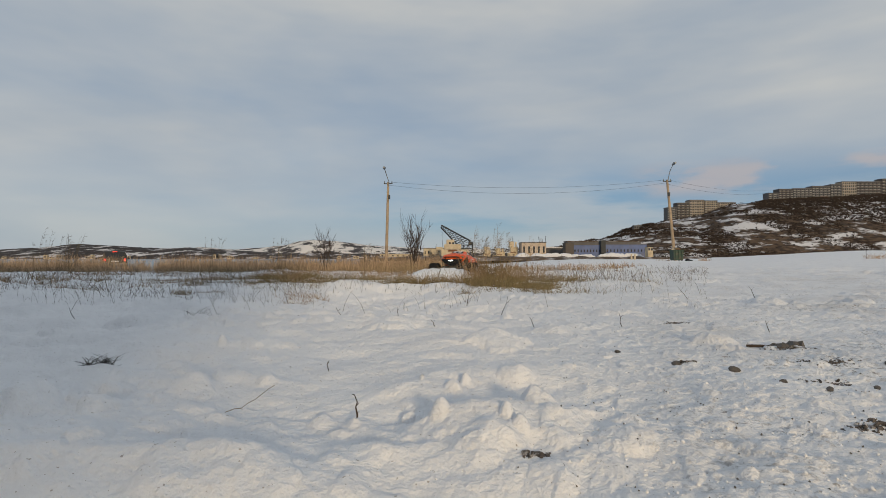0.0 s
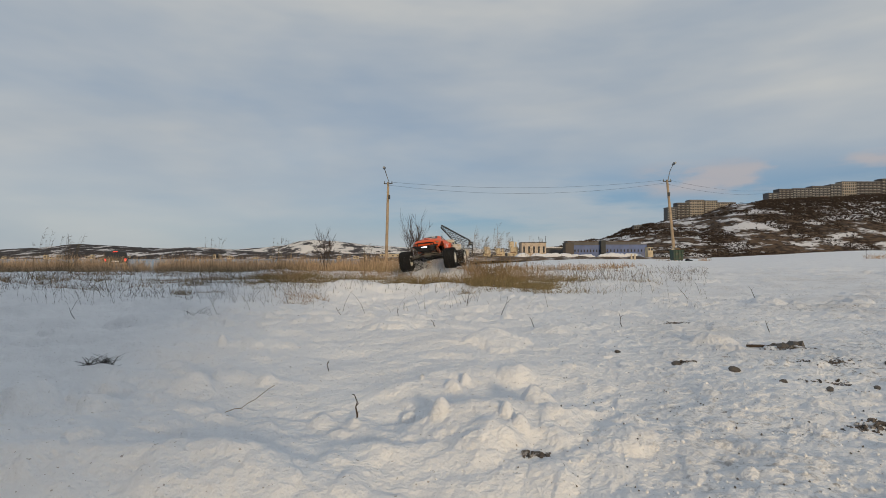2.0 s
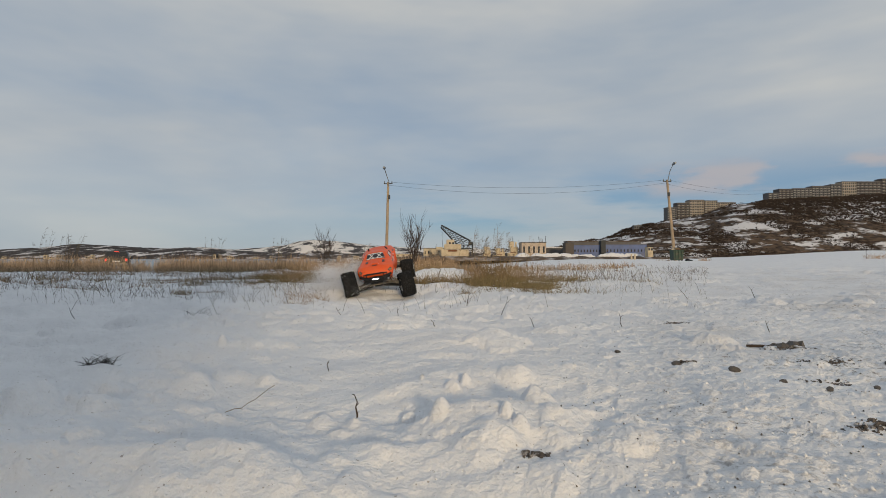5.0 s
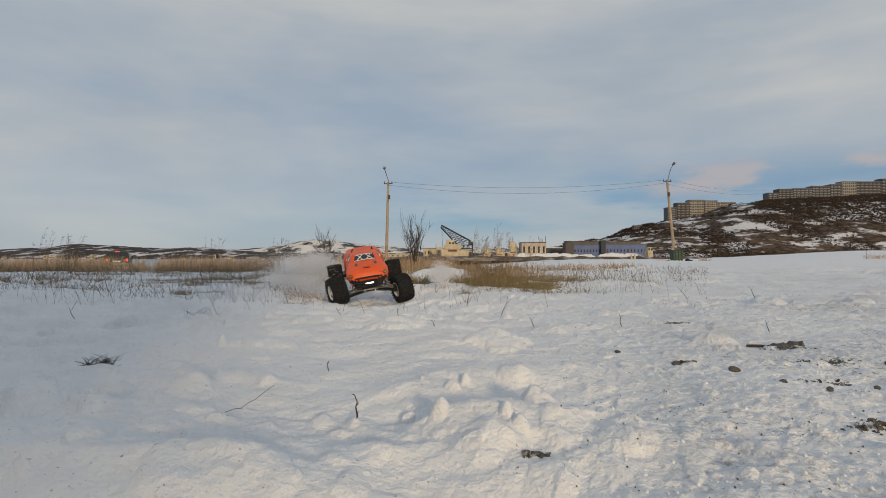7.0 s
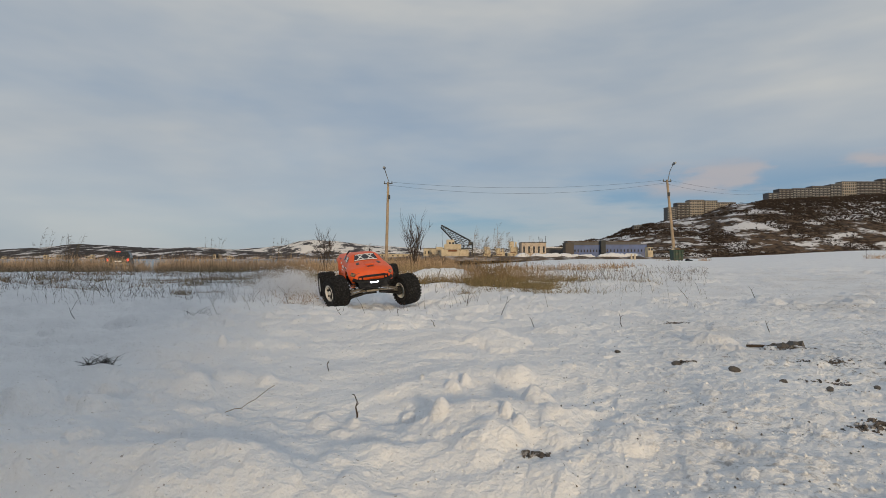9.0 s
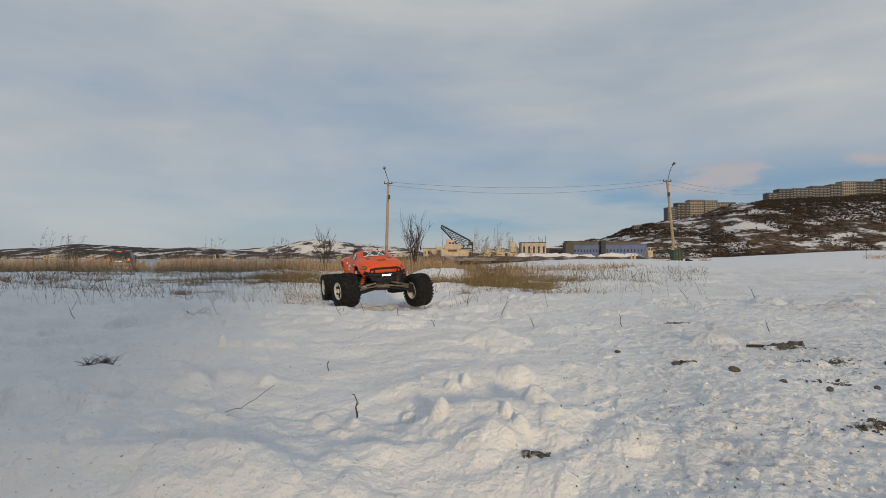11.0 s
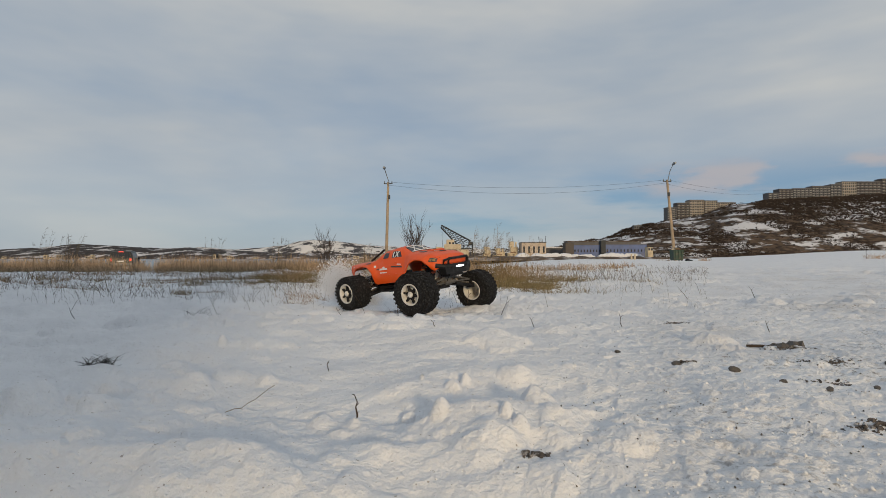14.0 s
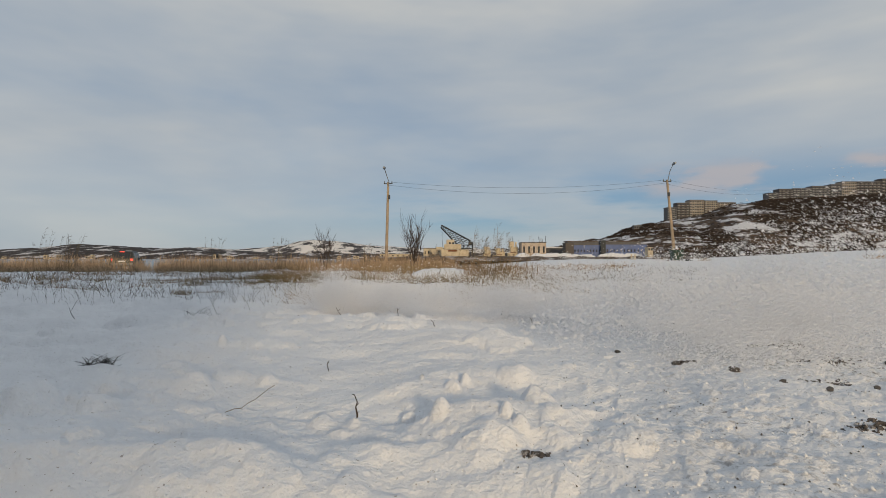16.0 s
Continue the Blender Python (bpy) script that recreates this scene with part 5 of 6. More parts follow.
def build_crane():
    y = 240
    k = y / 934.4

    def P(u, v, dy=0.0):
        return Vector(((u - 784) * k, y + dy, 0.27 + (458 - v) * k))
    crane = tagged(new("harbour_crane"), "dark lattice-boom harbour crane with cream cab on a trestle", "crane")
    bm = bmesh.new()
    tip = [P(781, 399, d) for d in (-0.3, 0.3)]
    top, low = P(833, 429), P(822, 438)
    for d in (-0.9, 0.9):
        a0, a1 = P(781, 399, d * 0.3), P(780, 403, d * 0.3)
        b0, b1 = P(833, 427, d), P(812, 436, d)
        tube(bm, (a0, b0), 0.34, 5)
        tube(bm, (a1, b1), 0.34, 5)
        for i in range(11):
            s, e = i / 11, (i + 1) / 11
            tube(bm, (a0.lerp(b0, s), a1.lerp(b1, (s + e) / 2)), 0.12, 4)
            tube(bm, (a1.lerp(b1, (s + e) / 2), a0.lerp(b0, e)), 0.12, 4)
    for i in range(9):
        s = i / 8
        tube(bm, (P(781 + 52 * s, 399 + 28 * s, -0.9 * (0.3 + 0.7 * s)), P(781 + 52 * s, 399 + 28 * s, 0.9 * (0.3 + 0.7 * s))), 0.08, 4)
    part("boom", bm, M_DARKSTEEL, crane, "black lattice boom")
    bm = bmesh.new()
    tube(bm, (P(782, 401), P(783.5, 442)), 0.05, 4)
    part("hoist_cable", bm, M_DARKSTEEL, crane)
    bm = bmesh.new()
    for u in (813, 820, 828, 836):
        for d in (-1.2, 1.2):
            tube(bm, (P(u, 434, d), P(u, 457, d)), 0.18, 5)
    for v in (434, 440, 447):
        box(bm, P(824, v), (26 * k, 3.0, 0.35))
    for u in (813, 820, 828):
        tube(bm, (P(u, 447, -1.3), P(u + 8, 434, -1.3)), 0.1, 4)
        tube(bm, (P(u + 8, 447, -1.3), P(u, 434, -1.3)), 0.1, 4)
    box(bm, P(833, 431), (8 * k, 3, 1.4))
    part("trestle", bm, M_DARKSTEEL, crane, "dark steel trestle")
    bm = bmesh.new()
    box(bm, P(805, 448), (48 * k, 4, 12 * k))
    box(bm, P(801, 437), (30 * k, 3.6, 9 * k))
    box(bm, P(797, 429), (14 * k, 3, 9 * k))
    box(bm, P(778, 440), (12 * k, 2.4, 5 * k))
    bmesh.ops.bevel(bm, geom=bm.edges[:], offset=0.12, segments=1, affect='EDGES')
    part("machine_house", bm, M_CREAM, crane, "cream painted machine house")
    bm = bmesh.new()
    box(bm, P(801, 444, -2.05), (16 * k, 0.2, 0.9))
    part("rust_band", bm, M_RUST, crane, "rust-red band")
    for u in (796, 802):
        bm = bmesh.new()
        box(bm, P(u, 431, -1.6), (0.8, 0.2, 0.9))
        part("window", bm, M_GLASS, crane)
    # ships' superstructures along the quay
    for u0, u1, top_v, lab in ((854, 868, 437, "cream ship superstructure behind the reeds"), (873, 893, 440, "cream ship superstructure with stepped decks"), (898, 916, 428, "tall cream ship bridge with mast"), (757, 786, 441, "low cream ship hull")):
        ship = tagged(new("ship"), lab, "ship", "moored ships")
        bm = bmesh.new()
        yy = 258
        kk = yy / 934.4
        x = (0.5 * (u0 + u1) - 784) * kk
        w = (u1 - u0) * kk
        top_z = 0.27 + (458 - top_v) * kk
        z = 0.4
        n = 3
        for i in range(n):
            h = (top_z - z) / n
            box(bm, (x + (0, 0.12, -0.1)[i] * w, yy, z + h * (i + 0.5)), (w * (1, 0.72, 0.42)[i], 5 - i, h * 0.99))
            box(bm, (x + (0, 0.12, -0.1)[i] * w, yy, z + h * (i + 1) - 0.06), (w * (1.04, 0.80, 0.5)[i], 5.2 - i, 0.12))
        box(bm, (x + 0.32 * w, yy, z + (top_z - z) * 0.82), (w * 0.14, 1.2, (top_z - z) * 0.3))
        part("superstructure", bm, M_CREAM, ship)
        bm = bmesh.new()
        tube(bm, ((x, yy, top_z), (x + 0.2, yy, top_z + 2.4)), 0.09, 5)
        box(bm, (x, yy, top_z + 1.4), (1.3, 0.12, 0.12))
        part("mast", bm, M_DARKSTEEL, ship)
        me = None
        for i in range(max(3, int(w / 1.3))):
            if me is None:
                me = pane_mesh(0.55, 0.5, 0.2, "window")
            o = part("window", None, None, ship, data=me)
            o.location = (x - w * 0.40 + i * w * 0.8 / max(2, int(w / 1.3) - 1) if w > 1 else x, yy - 2.52, z + (top_z - z) * 0.2)
        bm = bmesh.new()
        box(bm, (x, yy - 2.55, z + (top_z - z) * 0.36), (w * 0.5, 0.1, 0.35))
        part("rust_streak", bm, M_RUST, ship, "rust-red stripe")
    for u, v0, v1 in ((957, 419, 432), (966, 418, 447), (963, 424, 432)):
        bm = bmesh.new()
        kk = 270 / 934.4
        tube(bm, (((u - 784) * kk, 270, 0.3), ((u - 784) * kk - (1.0 if u != 966 else 0), 270, 0.27 + (458 - v0) * kk)), [0.28, 0.14], 5)
        tagged(part("mast", bm, M_DARKSTEEL), "thin dark harbour mast", "mast", "harbour masts")


build_crane()


# ---- poles, wires, bin ----
def build_pole(x, y, z0, tx, tz, lx, lz, lab):
    pole = tagged(new("street_lamp"), lab, "lamp post", "poles along the track")
    bm = bmesh.new()
    n = 8
    tube(bm, [(x + (tx - x) * i / n, y, z0 - 0.3 + (tz - z0 + 0.3) * i / n) for i in range(n + 1)], [0.15 - 0.055 * i / n for i in range(n + 1)], 12)
    part("post", bm, M_POLE, pole, "weathered pale concrete post", True)
    bm = bmesh.new()
    tube(bm, ((tx, y, tz - 0.9), (tx + 0.06, y - 0.1, tz), (tx + (lx - tx) * 0.5, y - 0.2, tz + (lz - tz) * 0.55), (lx, y - 0.5, lz)), 0.035, 8)
    arm = part("bracket", bm, M_STEEL, pole, "grey steel bracket")
    bm = bmesh.new()
    tube(bm, ((lx - 0.02, y - 0.45, lz - 0.02), (lx, y - 0.75, lz + 0.06), (lx, y - 1.05, lz + 0.06)), [0.07, 0.13, 0.08], 10)
    part("lamp_head", bm, M_STEEL, arm, "grey lamp head")
    bm = bmesh.new()
    box(bm, (tx, y - 0.02, tz - 0.15), (0.75, 0.08, 0.08))
    bar = part("cross_arm", bm, M_DARKSTEEL, pole)
    for d in (-0.32, 0.32):
        bm = bmesh.new()
        tube(bm, ((tx + d, y, tz - 0.12), (tx + d, y, tz + 0.08)), [0.045, 0.03], 8)
        part("insulator", bm, M_STEEL, bar)
    bm = bmesh.new()
    box(bm, (tx + 0.1, y - 0.15, tz - 1.35), (0.16, 0.16, 0.34))
    part("junction_box", bm, M_DARKSTEEL, pole)
    return (tx, y, tz)


def build_lines():
    a = build_pole(-4.97, 46, -0.86, -4.78, 6.97, -5.05, 8.02, "leaning concrete lamp post with steel bracket among reeds")
    b = build_pole(21.12, 48, 0.0, 20.42, 7.46, 20.75, 8.75, "leaning concrete lamp post beside a green bin")
    far = (52, 84, 11.2)
    for p, w, dz, sag in ((a, b, 0.0, 0.62), (a, b, -0.28, 0.85), (b, far, 0.0, 0.5), (b, far, -0.4, 0.6)):
        bm = bmesh.new()
        n = 24
        pts = []
        for i in range(n + 1):
            s = i / n
            pts.append((p[0] + (w[0] - p[0]) * s, p[1] + (w[1] - p[1]) * s, p[2] + (w[2] - p[2]) * s + dz - 4 * sag * s * (1 - s)))
        tube(bm, pts, 0.008, 4)
        tagged(part("overhead_wire", bm, M_DARKSTEEL), "thin sagging overhead wire between posts", "wire", "overhead wires")


build_lines()


def build_bin():
    y, x = 45.5, 0.4425 * 45.5
    z = gz(x, y)
    b = tagged(new("rubbish_bin"), "dented dark green steel rubbish container full of junk", "container")
    b.location = (x, y, z)
    bm = bmesh.new()
    w, d, h = 0.88, 0.78, 0.98
    vs = []
    for zz, k in ((0.12, 0.90), (h, 1.0)):
        for sx, sy in ((-1, -1), (1, -1), (1, 1), (-1, 1)):
            vs.append(bm.verts.new((sx * w / 2 * k, sy * d / 2 * k, zz)))
    for f in ((3, 2, 1, 0), (0, 1, 5, 4), (1, 2, 6, 5), (2, 3, 7, 6), (3, 0, 4, 7)):
        bm.faces.new([vs[i] for i in f])
    bmesh.ops.recalc_face_normals(bm, faces=bm.faces)
    bmesh.ops.solidify(bm, geom=bm.faces[:], thickness=0.03)
    part("tub", bm, M_GREEN, b)
    for sx in (-0.26, 0.0, 0.26):
        bm = bmesh.new()
        box(bm, (sx, -d / 2 * 0.96 - 0.02, 0.58), (0.05, 0.05, 0.9), Matrix.Rotation(0.05, 3, 'X'))
        part("rib", bm, M_GREEN, b)
    bm = bmesh.new()
    for s in (-1, 1):
        box(bm, (0, s * d / 2, h), (w + 0.06, 0.07, 0.06))
        box(bm, (s * w / 2, 0, h), (0.07, d + 0.06, 0.06))
    part("rim", bm, M_GREEN, b)
    for sx in (-1, 1):
        for sy in (-1, 1):
            bm = bmesh.new()
            box(bm, (sx * 0.32, sy * 0.27, 0.06), (0.09, 0.09, 0.14))
            part("foot", bm, M_DARKSTEEL, b)
    rs = random.Random(2)
    for i in range(9):
        bm = bmesh.new()
        box(bm, (0, 0, 0), (rs.uniform(0.15, 0.4), rs.uniform(0.1, 0.3), rs.uniform(0.08, 0.2)), Euler((rs.uniform(-1, 1), rs.uniform(-1, 1), rs.uniform(0, 3))).to_matrix())
        bmesh.ops.bevel(bm, geom=bm.edges[:], offset=0.02, segments=1, affect='EDGES')
        o = tagged(part("rubbish", bm, rs.choice((M_CREAM, M_SEDGE, M_RUST, M_GREYWALL))), "scrap of rubbish heaped in the green container", "rubbish", "rubbish in the container")
        o.location = (x + rs.uniform(-0.28, 0.28), y + rs.uniform(-0.2, 0.2), z + 0.95 + rs.uniform(0, 0.2))
    for dx, s in ((0.85, 0.22), (1.15, 0.14), (-0.8, 0.15)):
        bm = bmesh.new()
        bmesh.ops.create_icosphere(bm, subdivisions=2, radius=s)
        for v in bm.verts:
            v.co *= 1 + 0.4 * noise.noise(v.co * 6 + Vector((dx, 0, 0)))
            v.co.z *= 0.6
        o = tagged(part("rubbish_bag", bm, M_BLACK, smooth=True), "dark rubbish bag beside the container", "bag", "bags by the container")
        o.location = (x + dx, y - 0.2, gz(x + dx, y - 0.2) + s * 0.45)
    # two pale marker posts and a stake further off
    for q, yy, h, r in ((0.357, 118, 1.3, 0.2), (0.3635, 118, 1.2, 0.2), (0.8015, 42, 0.9, 0.018)):
        bm = bmesh.new()
        xx = q * yy
        tube(bm, ((xx, yy, gz(xx, yy) - 0.1), (xx, yy, gz(xx, yy) + h)), r, 8)
        tagged(part("marker_post", bm, M_CREAM if r > 0.1 else M_TWIG), "short pale marker post in the snow" if r > 0.1 else "thin dark stake in the snow", "post", "marker posts")


build_bin()


# ---- dry grass, reeds, saplings ----
def blades(name, x, y, length, width, lean, material, seed, head=0.0):
    """Grass blades as narrow bent strips; arrays give root, length and width."""
    rs = np.random.RandomState(seed)
    n = len(x)
    z = ground_z(x, y) - 0.01
    a = rs.uniform(0, 2 * np.pi, n)
    ln = lean * rs.rand(n) ** 0.7
    dx, dy = np.cos(a) * ln, np.sin(a) * ln
    sx = width * np.cos(a * 1.7) * 0.3 + width * 0.7
    sy = width * np.sin(a * 1.7) * 0.3
    V = np.zeros((n, 7, 3))
    for k, (h, f, w) in enumerate(((0, 0, 1.0), (0.45, 0.28, 0.85), (0.8, 0.65, 0.55))):
        px, py = x + dx * f * length, y + dy * f * length
        pz = z + h * length * (1 - 0.25 * ln * h)
        V[:, 2 * k] = np.stack([px - sx * w / 2, py - sy * w / 2, pz], 1)
        V[:, 2 * k + 1] = np.stack([px + sx * w / 2, py + sy * w / 2, pz], 1)
    V[:, 6] = np.stack([x + dx * length, y + dy * length, z + length * (1 - 0.25 * ln)], 1)
    b = np.arange(n) * 7
    quads = np.concatenate([np.stack([b, b + 1, b + 3, b + 2], 1), np.stack([b + 2, b + 3, b + 5, b + 4], 1)])
    tris = np.stack([b + 4, b + 5, b + 6], 1)
    return mesh_np(name, V.reshape(-1, 3).tolist(), quads.tolist() + tris.tolist(), material)


def build_reeds():
    rs = np.random.RandomState(12)
    n = 66000
    y = 5.0 * (62 / 5.0) ** rs.rand(n)
    q = rs.uniform(-0.95, 0.40, n)
    x = q * y
    keep = rs.rand(n) < reed_cover(x, y)
    x, y = x[keep], y[keep]
    g = ground_z(x, y)
    tall = (0.25 + 0.0008 * y - g) * (0.25 + 0.95 * rs.rand(len(x)) ** 1.3) * (1 + 0.9 * fbm(x / 0.8, y / 1.6, 3, 15)) * (0.55 + 0.45 * sstep(6, 10, y))
    tall *= np.where(x / y > 0.03, 0.5, 1.0)
    wide = np.maximum(0.0045, y * 0.00065)
    tagged(new("reeds", blades("reeds", x, y, np.clip(tall, 0.08, 1.6), wide, 0.35, M_REED, 3)), "dense belt of dry brown grass and reeds above snow", "reeds", kind="stuff")
    # tussocks on the near edge of the belt, and low mats round the jump mound
    n = 90000
    y = rs.uniform(4.8, 10.5, n)
    q = rs.uniform(-0.95, 0.34, n)
    x = q * y
    patch = fbm(x / 0.55, y / 0.40, 3, 51) + 0.35 * fbm(x / 2.2, y / 1.5, 2, 52)
    edge = 6.1 + 2.2 * fbm(q * 9, q * 0, 3, 53) - 1.3 * np.exp(-((q - 0.03) / 0.16) ** 2)
    thick = sstep(0.04, 0.30, patch) * sstep(-0.2, 1.5, y - edge) * np.where(q > 0.12, 0.55, 1.0)
    keep = (rs.rand(n) < 0.38 * thick) & (np.hypot((x + 0.06) / 0.45, (y - 6.05) / 0.33) > 1)
    x, y, patch = x[keep], y[keep], patch[keep]
    tall = (0.05 + 0.26 * np.clip(patch, 0, 0.6)) * rs.uniform(0.5, 1.25, len(x))
    tagged(new("tussocks", blades("tussocks", x, y, tall, np.maximum(0.003, y * 0.00055), 0.9, M_TUSSOCK, 6)), "low brown tussocks of dead grass at the edge of snow", "grass", kind="stuff")
    n = 170000
    x = rs.uniform(-2.6, 2.1, n)
    y = rs.uniform(3.9, 6.4, n)
    patch = fbm(x / 0.42, y / 0.24, 3, 61) + 0.25 * fbm(x / 1.6, y / 0.8, 2, 62)
    near_mound = np.exp(-((x - 0.25) / 1.15) ** 2) * np.exp(-((y - 5.0) / 0.75) ** 2)
    side = 0.5 * np.exp(-((x + 1.4) / 1.1) ** 2) * sstep(4.6, 5.8, y)
    keep = (rs.rand(n) < 0.9 * sstep(0.03, 0.16, patch - 0.04 + 0.16 * near_mound) * np.maximum(near_mound, side)) & (np.hypot((x + 0.06) / 0.42, (y - 6.0) / 0.30) > 1) & (np.hypot((x + 0.6) / 0.75, (y - 4.4) / 0.75) > 1)
    x, y = x[keep], y[keep]
    tagged(new("grass_mat", blades("grass_mat", x, y, 0.02 + 0.10 * rs.rand(len(x)) ** 2.0, np.full(len(x), 0.0036), 1.9, M_MATGRASS, 7)), "flattened brown and green dead grass round a snow mound", "grass", kind="stuff")
    # thin outliers with feathery tops
    n = 2400
    y = 7.0 * (40 / 7.5) ** rs.rand(n)
    x = rs.uniform(-0.92, 0.16, n) * y
    keep = rs.rand(n) < 0.15 + reed_cover(x, y)
    x, y = x[keep], y[keep]
    g = ground_z(x, y)
    tall = (0.27 + 0.003 * y - g) * rs.uniform(0.8, 1.0 + 0.5 * rs.rand(len(x)), len(x))
    tagged(new("tall_reeds", blades("tall_reeds", x, y, tall, np.maximum(0.003, y * 0.00045), 0.3, M_STRAW, 4)), "thin tall dry stems standing over the reeds", "reeds", kind="stuff")
    # stubble poking through the snow
    n = 22000
    y = 2.3 * (11 / 2.3) ** rs.rand(n)
    q = rs.uniform(-0.95, 0.5, n)
    x = q * y
    dens = np.where(q < 0.06, 0.85, 0.42) * sstep(2.4, 5.6, y) * (0.25 + 1.3 * sstep(-0.1, 0.3, fbm(x / 0.7, y / 0.7, 2, 17)))
    keep = (rs.rand(n) < dens) & (np.hypot((x + 0.55) / 0.7, (y - 4.0) / 0.85) > 1)
    x, y = x[keep], y[keep]
    tagged(new("stubble", blades("stubble", x, y, 0.03 + 0.16 * rs.rand(len(x)) ** 2.0, np.maximum(0.002, y * 0.0006), 0.95, M_STUBBLE, 5)), "short dry stems poking through the snow", "stubble", kind="stuff")


M_MATGRASS = mat("flattened_grass", (0.34, 0.26, 0.14), 0.85, color2=(0.10, 0.085, 0.040), island=True, spec=0.15)
M_TUSSOCK = mat("dead_tussock", (0.38, 0.28, 0.16), 0.85, color2=(0.14, 0.105, 0.06), island=True, spec=0.15)
M_STUBBLE = mat("dark_stubble", (0.15, 0.11, 0.07), 0.85, color2=(0.05, 0.038, 0.026), island=True, spec=0.15)
build_reeds()


def tuft(x, y, r, n, hi, lean, material, label, tall=0, tall_h=0.5, seed=0):
    """One clump of grass with some tall flowering stems."""
    rs = np.random.RandomState(100 + seed)
    a, d = rs.uniform(0, 6.283, n), np.sqrt(rs.rand(n)) * r
    px, py = x + np.cos(a) * d, y + np.sin(a) * d * 0.6
    me = blades("grass_clump", px, py, hi * (0.2 + 1.05 * rs.rand(n) ** 1.4), np.maximum(0.0024, y * 0.0006) * np.ones(n), lean, material, seed + 50)
    ob = tagged(new("grass_clump", me), label, "grass", "clumps of dry grass")
    if tall:
        bm = bmesh.new()
        for i in range(tall):
            bx, by = x + rs.uniform(-r, r), y + rs.uniform(-r, r) * 0.5
            h = tall_h * rs.uniform(0.6, 1.05)
            lx = rs.uniform(-0.12, 0.30) * h
            z = gz(bx, by) - 0.01
            pts = [(bx + lx * s * s, by, z + h * s) for s in (0, 0.3, 0.6, 0.85, 1.0)]
            w = max(0.0011, y * 0.00022)
            tube(bm, pts, [w, w, w * 0.8, w * 0.6, w * 0.4], 3)
            for k in range(9):
                s = rs.uniform(0.72, 1.0)
                p = Vector((bx + lx * s * s, by, z + h * s))
                e = p + Vector((rs.uniform(-0.01, 0.045), rs.uniform(-0.02, 0.02), rs.uniform(0.0, 0.03))) * (h / 0.5)
                tube(bm, (p, e), [w * 0.6, w * 0.9], 3)
        part("seed_head", bm, M_STRAW, ob, "tall pale seed stems")
    return ob


